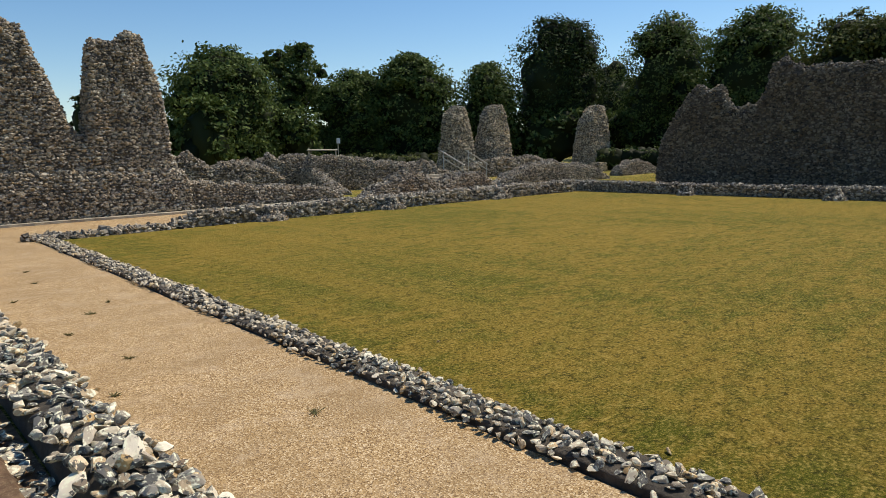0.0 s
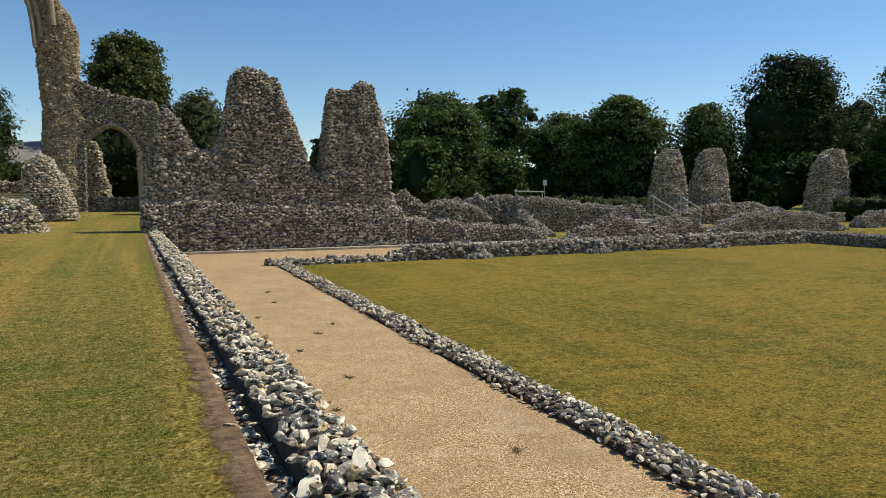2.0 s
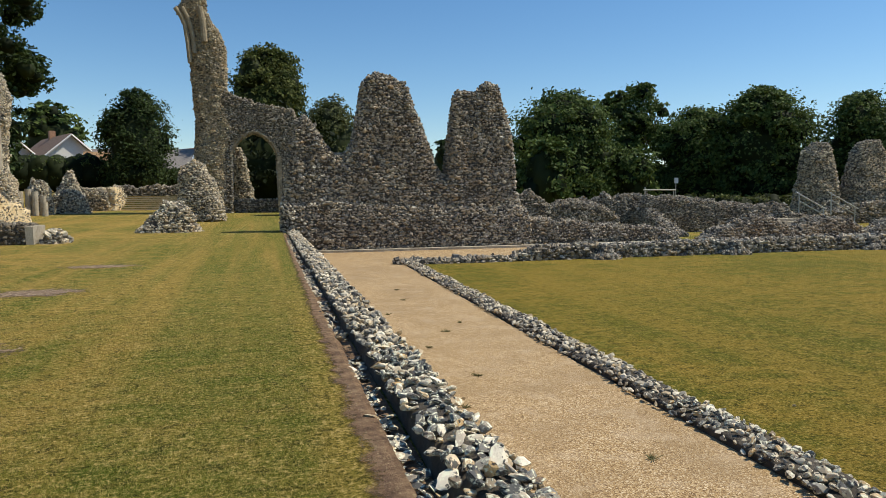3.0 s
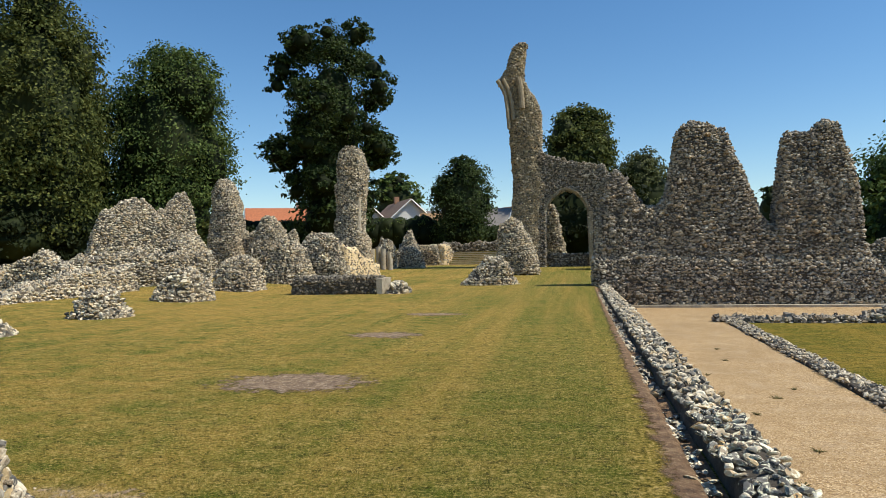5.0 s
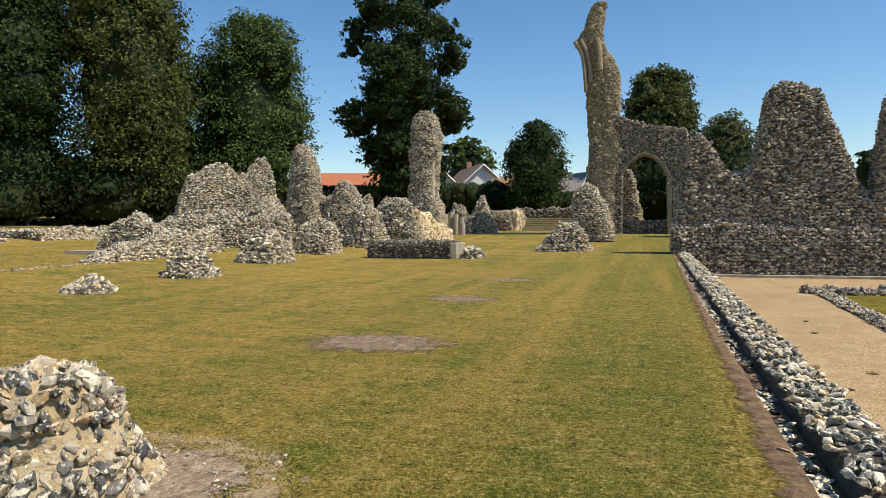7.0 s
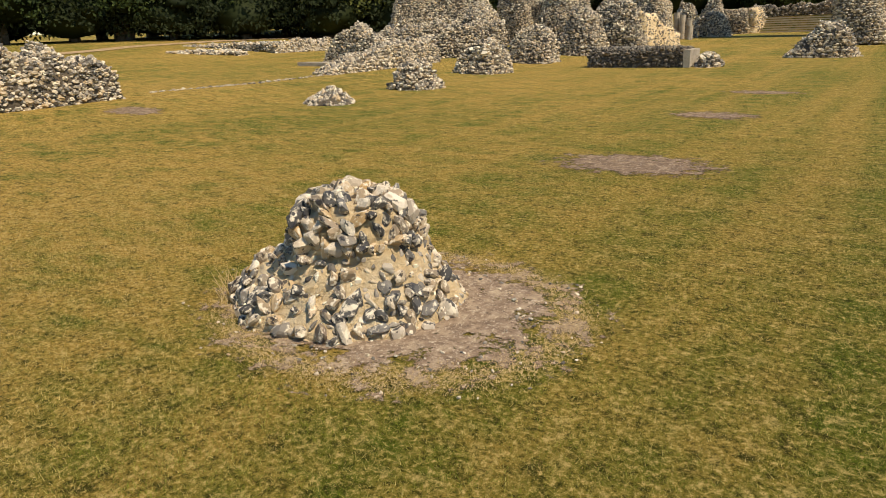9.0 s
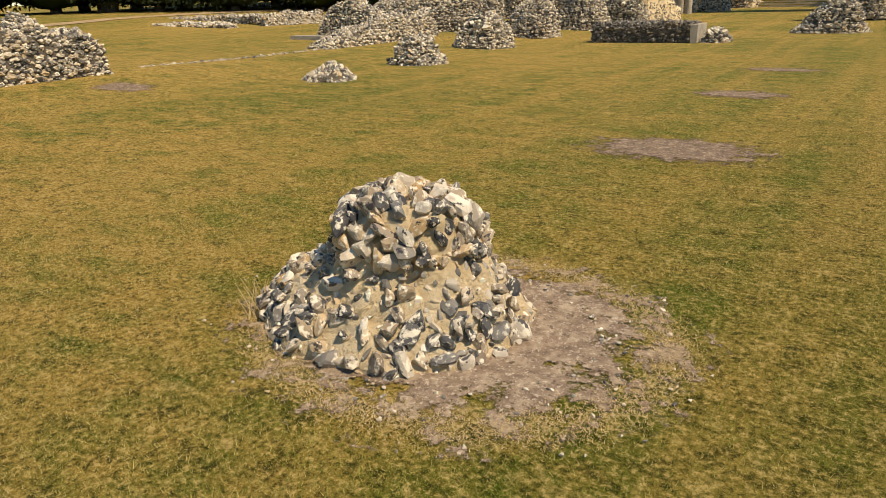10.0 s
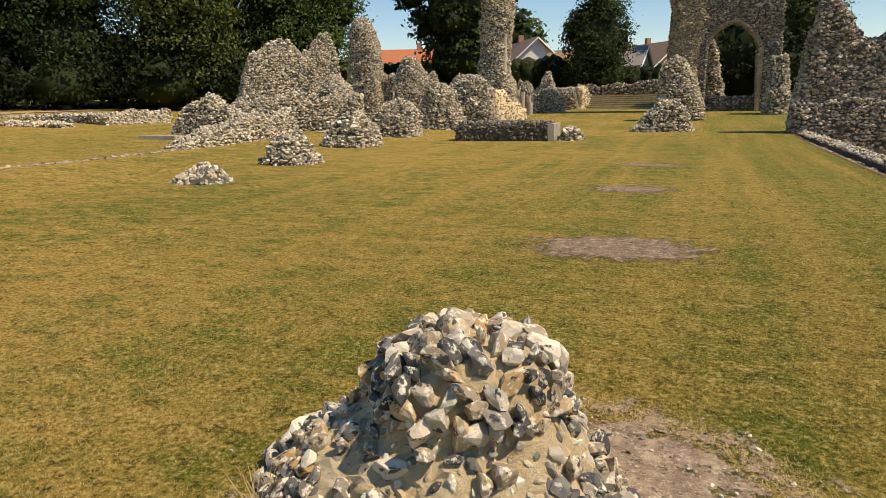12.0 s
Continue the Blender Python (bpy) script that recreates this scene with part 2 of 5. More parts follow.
bark = simple("bark", (0.10, 0.075, 0.05), 0.95, 0.4, 5)
white_paint = simple("white_paint", (0.78, 0.77, 0.73), 0.6, 0.05, 3)
cream_wall = simple("cream_render", (0.62, 0.55, 0.42), 0.9, 0.1, 2)
brick_wall = simple("brick_wall", (0.36, 0.20, 0.12), 0.9, 0.25, 8)
orange_tile = simple("orange_roof_tile", (0.42, 0.145, 0.06), 0.85, 0.3, 5)
brown_tile = simple("brown_roof_tile", (0.20, 0.13, 0.085), 0.85, 0.3, 5)
tan_tile = simple("tan_roof_tile", (0.33, 0.20, 0.095), 0.85, 0.25, 5)
grey_tile = simple("grey_roof_tile", (0.22, 0.20, 0.18), 1.0, 0.25, 5)
rail_metal = simple("galvanised_rail", (0.55, 0.55, 0.53), 0.45, 0.1, 20, 0.7)
rail_timber = simple("pale_timber", (0.50, 0.45, 0.33), 0.8, 0.2, 10)
window_glass = simple("window_glass", (0.03, 0.035, 0.04), 0.08, 0.1, 2)
straw_mat = simple("dry_straw", (0.58, 0.42, 0.19), 0.9, 0.2, 20)
weed_mat = simple("weed_leaf", (0.13, 0.115, 0.035), 0.8, 0.3, 20)


# ---- mesh helpers ----
RNG = np.random.default_rng(11)


def thing(name, x, y, z, label, category, group="", kind=""):
    ob = new(name)
    ob.location = (x, y, z)
    ob.empty_display_size = 0.3
    return tagged(ob, label, category, group, kind)


def part(name, v, f, mat, parent=None, label="", kind="", smooth=False, at=None):
    """Links arrays of places (in the world) and faces as one mesh object under a thing."""
    o = np.array(parent.location if parent and at is None else (at if at is not None else (0, 0, 0)), float)
    if parent and parent.parent:
        o = o + np.array(parent.parent.location, float)
    me = bpy.data.meshes.new(name)
    me.from_pydata((np.asarray(v, float) - o).tolist(), [], f.tolist() if isinstance(f, np.ndarray) else f)
    me.materials.append(mat)
    if smooth:
        me.polygons.foreach_set("use_smooth", [True] * len(me.polygons))
    me.update()
    ob = new(name, me)
    ob.parent = parent
    if label:
        ob["label"] = label
    if kind:
        ob["kind"] = kind
    return ob


def tris(f):
    out = []
    for q in f:
        for k in range(1, len(q) - 1):
            out.append((q[0], q[k], q[k + 1]))
    return np.array(out, int)


def scatter(v, t, n, keep=None):
    """n random places on triangles, with normals."""
    a, b, c = v[t[:, 0]], v[t[:, 1]], v[t[:, 2]]
    nr = np.cross(b - a, c - a)
    ar = np.linalg.norm(nr, axis=1)
    w = ar.copy()
    if keep is not None:
        w *= keep((a + b + c) / 3, nr / np.maximum(ar, 1e-9)[:, None])
    i = RNG.choice(len(t), n, p=w / w.sum())
    r1, r2 = np.sqrt(RNG.random(n)), RNG.random(n)
    p = a[i] * (1 - r1)[:, None] + b[i] * (r1 * (1 - r2))[:, None] + c[i] * (r1 * r2)[:, None]
    return p, nr[i] / np.maximum(ar[i], 1e-9)[:, None]


def stone_forms(sub, count, chip):
    forms = []
    for k in range(count):
        bm = bmesh.new()
        bmesh.ops.create_icosphere(bm, subdivisions=sub, radius=1)
        v = np.array([x.co for x in bm.verts])
        f = np.array([[x.index for x in q.verts] for q in bm.faces])
        bm.free()
        v = v * (1 + RNG.uniform(-0.28, 0.28, (len(v), 1)) * (1 if sub == 1 else 0.6)) * RNG.uniform(0.85, 1.18, 3)
        for _ in range(chip):
            n = RNG.normal(size=3)
            n /= np.linalg.norm(n)
            d = RNG.uniform(0.40, 0.85)
            over = np.maximum(v @ n - d, 0)
            v = v - over[:, None] * n
        v = v * (1 + RNG.uniform(-0.15, 0.15, (len(v), 1)) * (1 if sub == 1 else 0.35)) / (1 if sub == 1 else np.abs(v).max() * 0.92)
        forms.append((v, f))
    return forms


ROUGH_FORMS = stone_forms(1, 10, 2)
FINE_FORMS = stone_forms(2, 24, 9)


def block_forms(count):
    """Angular split flints of few faces: five-sided domes, open where they sink into the mortar."""
    forms = []
    f = [(i, (i + 1) % 5, 5 + (i + 1) % 5) for i in range(5)] + [(i, 5 + (i + 1) % 5, 5 + i) for i in range(5)] + [(5, 6, 7), (5, 7, 8), (5, 8, 9)]
    for _ in range(count):
        a = np.arange(5) * 2 * math.pi / 5 + RNG.uniform(0, 6.28) + RNG.uniform(-0.32, 0.32, 5)
        r = RNG.uniform(0.85, 1.15, 5)
        ring = np.stack([r * np.cos(a), r * np.sin(a), RNG.uniform(-0.35, -0.05, 5)], 1)
        top = ring * np.array([RNG.uniform(0.45, 0.75), RNG.uniform(0.45, 0.75), 0]) + np.stack([RNG.uniform(-0.12, 0.12, 5), RNG.uniform(-0.12, 0.12, 5), RNG.uniform(0.6, 1.05, 5)], 1)
        forms.append((np.concatenate([ring, top]), np.array(f)))
    return forms


BLOCK_FORMS = block_forms(24)


def frames_for(nr):
    r = RNG.normal(size=nr.shape)
    t1 = r - nr * (r * nr).sum(1)[:, None]
    t1 /= np.linalg.norm(t1, axis=1)[:, None]
    return t1, np.cross(nr, t1)


def stones(p, nr, size, level=None, forms=ROUGH_FORMS):
    """One array of many stones: places, normals, half sizes. level: stones lie along the courses."""
    n = len(p)
    t1, t2 = frames_for(nr)
    if level is not None:
        h = np.cross(nr, [0, 0, 1.0])
        ok = np.linalg.norm(h, axis=1) > 0.5
        h = h / np.maximum(np.linalg.norm(h, axis=1), 1e-6)[:, None]
        t1 = np.where(ok[:, None], h, t1)
        t2 = np.cross(nr, t1)
    s = np.stack([size * RNG.uniform(0.9, 1.4, n), size * RNG.uniform(0.6, 0.95, n), size * RNG.uniform(0.45, 0.8, n)], 1)
    if level is not None:
        s = np.stack([size * RNG.uniform(0.85, 1.40, n), size * RNG.uniform(0.62, 0.92, n), size * RNG.uniform(0.75, 1.45, n)], 1)
    base = np.stack([q[0] for q in forms])
    k = RNG.integers(0, len(forms), n)
    loc = base[k] * s[:, None, :]
    fr = np.stack([t1, t2, nr], 1)
    w = np.einsum("nki,nij->nkj", loc, fr) + p[:, None, :]
    m = base.shape[1]
    f = forms[0][1][None] + (np.arange(n) * m)[:, None, None]
    return w.reshape(-1, 3), f.reshape(-1, 3)


def stone_meshes(forms, mat):
    out = []
    for v, f in forms:
        me = bpy.data.meshes.new("flint")
        me.from_pydata(v.tolist(), [], f.tolist())
        me.materials.append(mat)
        out.append(me)
    return out


FLINT_MESHES = stone_meshes(FINE_FORMS, flint_one)
SHARD_MESHES = stone_meshes(FINE_FORMS, flint_shard)


def flint_objects(parent, p, nr, size, flat=(0.5, 0.9), name="flint", meshes=FLINT_MESHES):
    """Single flints as objects of their own on shared meshes."""
    t1, t2 = frames_for(nr)
    o = np.array(parent.location)
    for i in range(len(p)):
        ob = new(name, meshes[int(RNG.integers(0, len(meshes)))])
        sx, sy, sz = size[i] * RNG.uniform(0.9, 1.4), size[i] * RNG.uniform(0.65, 1.0), size[i] * RNG.uniform(*flat)
        m = Matrix((t1[i] * sx, t2[i] * sy, nr[i] * sz)).transposed().to_4x4()
        m.translation = Vector(p[i] - o)
        ob.parent = parent
        ob.matrix_basis = m


def wob(v, scale, amount):
    out = v.copy()
    for i in range(len(v)):
        n = noise.noise_vector(Vector(v[i]) * scale) + 0.5 * noise.noise_vector(Vector(v[i]) * scale * 2.7)
        out[i] += np.array(n) * amount
    return out


SECTION = [(-1, -0.08), (-1, 0.12), (-1, 0.26), (-1, 0.4), (-1, 0.54), (-1, 0.68), (-0.98, 0.81), (-0.92, 0.92), (-0.6, 1.0), (0, 1.03),
           (0.6, 1.0), (0.92, 0.92), (0.98, 0.81), (1, 0.68), (1, 0.54), (1, 0.4), (1, 0.26), (1, 0.12), (1, -0.08)]


def wall_core(p0, p1, prof, z0, tb, tt, step=0.3, rough=0.1, ragged=0.12):
    """A broken wall from p0 to p1: prof gives metres along it and height; tb, tt: thickness at foot and head."""
    p0, p1 = np.array(p0, float), np.array(p1, float)
    ln = np.linalg.norm(p1 - p0)
    d = (p1 - p0) / ln
    nrm = np.array([d[1], -d[0]])
    n = max(3, int(ln / step) + 1)
    u = np.linspace(0, ln, n)
    h = np.interp(u, [a for a, _ in prof], [b for _, b in prof])
    h = np.maximum(h + RNG.normal(0, ragged, n) * np.minimum(1, h), 0.05)
    hm = max(h.max(), 0.3)
    v = []
    for i in range(n):
        for off, zf in SECTION:
            z = h[i] * zf if zf > 0 else -0.15
            t = (tb + (tt - tb) * max(0, min(1, z / hm))) / 2
            q = p0 + d * u[i] + nrm * off * t
            v.append((q[0], q[1], z0 + z))
    k = len(SECTION)
    f = [[i * k + j, (i + 1) * k + j, (i + 1) * k + j + 1, i * k + j + 1] for i in range(n - 1) for j in range(k - 1)]
    half = k // 2
    for i in (0, n - 1):
        for j in range(half):
            q = [i * k + j, i * k + j + 1, i * k + k - 2 - j, i * k + k - 1 - j]
            if j == half - 1:
                q = [i * k + j, i * k + j + 1, i * k + k - 1 - j]
            f.append(q if i == 0 else q[::-1])
    v = wob(np.array(v), 1.1, rough)
    return v, tris(f)


def fix_normals(v, t):
    """Turns triangles outward by the solid's signed volume."""
    a, b, c = v[t[:, 0]], v[t[:, 1]], v[t[:, 2]]
    return t if (np.einsum("ij,ij->i", a - v.mean(0), np.cross(b - v.mean(0), c - v.mean(0)))).sum() > 0 else t[:, ::-1]


HEART = np.array((0.0, 2.0, 1.0))  # middle of the walked lawn; masonry turned away from it is left barer


def clad(parent, v, t, size, density, course=0.0, mat=flint_many, core=mortar, sink=0.0, turned=False):
    """Mortar core with flints set in it, tightest on the sides that face the lawn."""
    t = t[:, ::-1] if turned else fix_normals(v, t)
    part("mortar_core", v, t, core, parent, smooth=True)

    def facing(c, n):
        to = HEART - c
        to /= np.linalg.norm(to, axis=1)[:, None]
        return np.where((n * to).sum(1) > -0.15, 1.0, 0.22) * np.where(c[:, 1] < 6.0, 0.35, 1.0)
    a, b, c = v[t[:, 0]], v[t[:, 1]], v[t[:, 2]]
    nr = np.cross(b - a, c - a)
    ar = np.linalg.norm(nr, axis=1)
    n = int(0.5 * (ar * facing((a + b + c) / 3, nr / np.maximum(ar, 1e-9)[:, None])).sum() * density * 1.95)
    p, nr = scatter(v, t, n, facing)
    if course:
        side = np.abs(nr[:, 2]) < 0.5
        z = np.round(p[:, 2] / course) * course + RNG.normal(0, course * 0.26, n)
        p[:, 2] = np.where(side, z, p[:, 2])
    s = size * np.exp(RNG.normal(-0.10, 0.26, n))
    nr = nr + RNG.normal(0, 0.16, (n, 3))
    nr /= np.linalg.norm(nr, axis=1)[:, None]
    sv, sf = stones(p - nr * (s * sink)[:, None], nr, s, level=True if course else None, forms=BLOCK_FORMS)
    part("flint_facing", sv, sf, mat, parent, kind="stuff")


def ruin(name, label, category, p0, p1, prof, z0, tb, tt, size=0.085, density=55, course=0.13, group="", core=warm_mortar, facing=flint_many, **kw):
    ob = thing(name, *p0, z0, label, category, group)
    v, t = wall_core(p0, p1, prof, z0, tb, tt, **kw)
    clad(ob, v, t, size, density, course, facing, core)
    return ob


def box(x0, x1, y0, y1, z0, z1):
    v = np.array([(x, y, z) for z in (z0, z1) for x, y in ((x0, y0), (x1, y0), (x1, y1), (x0, y1))], float)
    return v, np.array([(0, 3, 2), (0, 2, 1), (4, 5, 6), (4, 6, 7), (0, 1, 5), (0, 5, 4), (1, 2, 6), (1, 6, 5), (2, 3, 7), (2, 7, 6), (3, 0, 4), (3, 4, 7)])


def tube(a, b, ra, rb, seg=8):
    a, b = np.array(a, float), np.array(b, float)
    d = (b - a) / np.linalg.norm(b - a)
    s = np.cross(d, [0.3, 0.9, 0.1])
    s /= np.linalg.norm(s)
    q = np.cross(d, s)
    ang = np.linspace(0, 2 * math.pi, seg, endpoint=False)
    ring = np.cos(ang)[:, None] * s + np.sin(ang)[:, None] * q
    v = np.concatenate([a + ring * ra, b + ring * rb])
    f = []
    for i in range(seg):
        j = (i + 1) % seg
        f += [(i, j, seg + j), (i, seg + j, seg + i)]
    f += [(0, i + 1, i) for i in range(1, seg - 1)] + [(seg, seg + i, seg + i + 1) for i in range(1, seg - 1)]
    return v, np.array(f)


def join(pieces):
    vs, fs, n = [], [], 0
    for v, f in pieces:
        vs.append(v)
        fs.append(np.asarray(f) + n)
        n += len(v)
    return np.concatenate(vs), np.concatenate(fs)


def ease(x, a, b):
    k = min(1, max(0, (x - a) / (b - a)))
    return k * k * (3 - 2 * k)


LOW = -0.80  # level of the cloister


def wall_x(y):
    return 1.70 - 0.002 * (y - 4)


def ground_z(x, y):
    """Height of the ground: nave lawn, sunken cloister, rise to the north and east."""
    up = 0.10 * ease(y, 24, 31) + 0.12 * ease(y, 30, 42) + 0.34 * ease(y, 42, 55)
    up += 1.2 * ease(y, 63, 67) + 1.2 * ease(y, 67, 110)
    up += 0.24 * ease(-x, 12, 18) + 1.5 * ease(-x, 18, 60)
    down = LOW + 0.5 * ease(x, 45, 90) + 0.6 * ease(y, 44, 75)
    if y < 29.6 and -4 < y:
        up -= 0.06 * ease(x, wall_x(y) - 0.14, wall_x(y) - 0.09)
    if y < 30.5:
        k = 1.0 if x > wall_x(y) + 0.24 else 0.0
    else:
        k = ease(x, 3.5, 12)
    return up * (1 - k) + down * k


# ---- ground ----
def build_ground():
    xs = np.unique(np.concatenate([np.linspace(-1500, -90, 12), np.linspace(-90, -24, 34), np.linspace(-24, 0.9, 63), np.linspace(0.95, 2.0, 22),
                                   np.linspace(2.45, 40, 50), np.linspace(42, 110, 30), np.linspace(130, 1500, 10)]))
    ys = np.unique(np.concatenate([np.linspace(-1500, -40, 12), np.linspace(-38, 0, 14), np.linspace(0.5, 32, 70), np.linspace(33, 120, 70), np.linspace(135, 1600, 12)]))
    v = []
    for y in ys:
        for x in xs:
            xx = x + (wall_x(y) - 1.43 if 0.92 < x < 2.1 and -60 < y < 60 else 0)
            v.append((xx, y, ground_z(xx, y) + 0.004 * noise.noise(Vector((x * 0.5, y * 0.5, 0)))))
    nx = len(xs)
    f = [[j * nx + i, j * nx + i + 1, (j + 1) * nx + i + 1, (j + 1) * nx + i] for j in range(len(ys) - 1) for i in range(nx - 1)]
    g = part("ground", np.array(v), f, lawn, smooth=True, label="dry mown lawn with green and straw-coloured patches")
    tagged(g, kind="structure", category="lawn")
    g.data.materials.append(garth_lawn)
    vv = np.array(v)
    cen = np.array([vv[q].mean(0) for q in f])
    sel = (cen[:, 0] > 1.9) & (cen[:, 1] < 29.7) & (cen[:, 0] < 60)
    g.data.polygons.foreach_set("material_index", sel.astype(int).tolist())
    return g


build_ground()


def sheet(name, outline, z, mat, label, category, thick=0.03, step=0.4):
    """A thin slab with a slightly uneven edge."""
    pts = []
    for i in range(len(outline)):
        a, b = np.array(outline[i], float), np.array(outline[(i + 1) % len(outline)], float)
        n = max(1, int(np.linalg.norm(b - a) / step))
        for k in range(n):
            q = a + (b - a) * k / n
            w = noise.noise_vector(Vector((q[0] * 2, q[1] * 2, 3))) * 0.05
            w += noise.noise_vector(Vector((q[0] * 9, q[1] * 9, 5))) * 0.06
            pts.append((q[0] + w[0], q[1] + w[1]))
    n = len(pts)
    v = [(x, y, z) for x, y in pts] + [(x, y, z - thick) for x, y in pts]
    f = [list(range(n))] + [[i, n + i, n + (i + 1) % n, (i + 1) % n] for i in range(n)]
    ob = part(name, np.array(v), f, mat, label=label)
    return tagged(ob, kind="structure", category=category)


KERB_Y = 23.6


def kerb_x(y):
    return 4.91 + 0.027 * (y - 8)


sheet("gravel_path", [(wall_x(-12) + 0.3, -12), (kerb_x(-12), -12), (kerb_x(23.5), 23.5), (9.6, 24.0), (31.5, 24.0), (31.5, 28.9), (20.8, 28.4), (20.2, 29.3), (2.0, 29.3)],
      LOW + 0.025, gravel, "tan gravel cloister walk between low flint walls", "path", 0.06)


def build_fringe(t, p):
    c = ramp(t, nz(t, 6, 6, 0.75), [(0.34, (0.085, 0.046, 0.024)), (0.52, (0.22, 0.130, 0.068)), (0.68, (0.36, 0.245, 0.13))])
    c = mix(t, c, (0.50, 0.38, 0.20), ramp(t, nz(t, 40, 4, 0.8), [(0.55, grey(0)), (0.68, grey(0.7))]))
    t.links.new(c, p.inputs["Base Color"])
    p.inputs["Roughness"].default_value = 1.0
    bump(t, p, nz(t, 50, 5, 0.8), 0.8, 0.03)
    sp = t.nodes.new("ShaderNodeSeparateXYZ")
    t.links.new(t.nodes.new("ShaderNodeTexCoord").outputs["UV"], sp.inputs[0])
    ad = t.nodes.new("ShaderNodeMath")
    ad.operation = "MULTIPLY_ADD"
    t.links.new(nz(t, 4.5, 8, 0.8), ad.inputs[0])
    ad.inputs[1].default_value = 1.1
    t.links.new(sp.outputs["X"], ad.inputs[2])
    mr = t.nodes.new("ShaderNodeMapRange")
    mr.inputs["From Min"].default_value, mr.inputs["From Max"].default_value = 0.78, 0.98
    t.links.new(ad.outputs[0], mr.inputs["Value"])
    t.links.new(mr.outputs["Result"], p.inputs["Alpha"])


soil_fringe = material("soil_fringe", build_fringe)


def soil_strip():
    ys = np.linspace(-2, 29.3, 90)
    us = np.linspace(0, 1, 13)
    v = []
    for y in ys:
        for u in us:
            x = wall_x(y) - (0.46 - 0.008 * max(0, y - 4)) * (1 - u) + 0.03 * u
            v.append((x, y, ground_z(x, y) + 0.012))
    f = [[j * 13 + i, j * 13 + i + 1, (j + 1) * 13 + i + 1, (j + 1) * 13 + i] for j in range(89) for i in range(12)]
    ob = part("soil_strip", np.array(v), f, soil_fringe, label="dry reddish soil and dead grass beside the low wall")
    lay = ob.data.uv_layers.new()
    for lp in ob.data.loops:
        lay.data[lp.index].uv = (us[lp.vertex_index % 13], 0)
    tagged(ob, kind="structure", category="soil")


soil_strip()


def bare_patch(x, y, rx, ry, turn, label, mat=brown_earth):
    n, m = 40, 8
    v, uv = [(x, y, ground_z(x, y) + 0.009)], [(0.5, 0.5)]
    c, s = math.cos(radians(turn)), math.sin(radians(turn))
    for j in range(1, m + 1):
        for i in range(n):
            a = 2 * math.pi * i / n
            q = (rx * j / m * math.cos(a), ry * j / m * math.sin(a))
            px, py = x + q[0] * c - q[1] * s, y + q[0] * s + q[1] * c
            v.append((px, py, ground_z(px, py) + 0.009))
            uv.append((0.5 + 0.5 * j / m * math.cos(a), 0.5 + 0.5 * j / m * math.sin(a)))
    f = [[0, 1 + i, 1 + (i + 1) % n] for i in range(n)]
    f += [[1 + j * n + i, 1 + (j + 1) * n + i, 1 + (j + 1) * n + (i + 1) % n, 1 + j * n + (i + 1) % n] for j in range(m - 1) for i in range(n)]
    ob = part("bare_patch", np.array(v), f, mat, label=label)
    lay = ob.data.uv_layers.new()
    for lp in ob.data.loops:
        lay.data[lp.index].uv = uv[lp.vertex_index]
    return tagged(ob, kind="structure", category="bare ground")


for bx, by, rx, ry, tn in ((-2.55, 8.9, 1.15, 0.75, 0), (-2.8, 13.6, 0.9, 0.55, 0), (-2.75, 17.9, 0.95, 0.45, 0), (-2.36, 4.26, 1.30, 1.08, 12), (-14.3, 10.0, 0.9, 0.6, 0)):
    bare_patch(bx, by, rx, ry, tn, "bare brown gravelly patch worn in the lawn", bare_earth if 4 < by < 5 else brown_earth)


# ---- masonry shapes ----
def loft_core(levels, seg=22, square=0.55, rough=0.1, scale=1.3):
    """A standing mass: levels give height and the rectangle x0, x1, y0, y1 filled there, corners rounded."""
    v = []
    for z, x0, x1, y0, y1 in levels:
        for s in range(seg):
            a = 2 * math.pi * s / seg
            c, d = math.cos(a), math.sin(a)
            cx, cy = (x0 + x1) / 2, (y0 + y1) / 2
            v.append((cx + (x1 - x0) / 2 * math.copysign(abs(c) ** square, c), cy + (y1 - y0) / 2 * math.copysign(abs(d) ** square, d), z))
    k = len(levels)
    z, x0, x1, y0, y1 = levels[-1]
    v.append(((x0 + x1) / 2, (y0 + y1) / 2, z + 0.03))
    f = [[i * seg + s, i * seg + (s + 1) % seg, (i + 1) * seg + (s + 1) % seg, (i + 1) * seg + s] for i in range(k - 1) for s in range(seg)]
    f += [[(k - 1) * seg + s, (k - 1) * seg + (s + 1) % seg, k * seg] for s in range(seg)]
    return wob(np.array(v), scale, rough), tris(f)


def refine(levels, step=0.35):
    out = []
    for a, b in zip(levels, levels[1:]):
        n = max(1, int((b[0] - a[0]) / step))
        for k in range(n):
            out.append(tuple(a[i] + (b[i] - a[i]) * k / n for i in range(5)))
    return out + [levels[-1]]


def mass(name, label, category, levels, size=0.058, density=112, group="", course=0.115, core=warm_mortar, rough=0.13, square=0.6, facing=flint_pale):
    z, x0, x1, y0, y1 = levels[0]
    ob = thing(name, (x0 + x1) / 2, (y0 + y1) / 2, z, label, category, group)
    v, t = loft_core(refine(levels, 0.22), 34, square, rough)
    v = wob(wob(v, 2.2, 0.13), 5.0, 0.06)
    clad(ob, v, t, size, density, course, facing, core)
    return ob


def even_places(n_u, n_v, jitter=0.38):
    u, w = np.meshgrid(np.arange(n_u), np.arange(n_v))
    u = u + 0.5 * (w % 2)
    u = (u.ravel() + 0.5 + RNG.uniform(-jitter, jitter, u.size)) / (n_u + 0.5)
    w = (w.ravel() + 0.5 + RNG.uniform(-jitter, jitter, w.size)) / n_v
    return np.clip(u, 0, 1), w


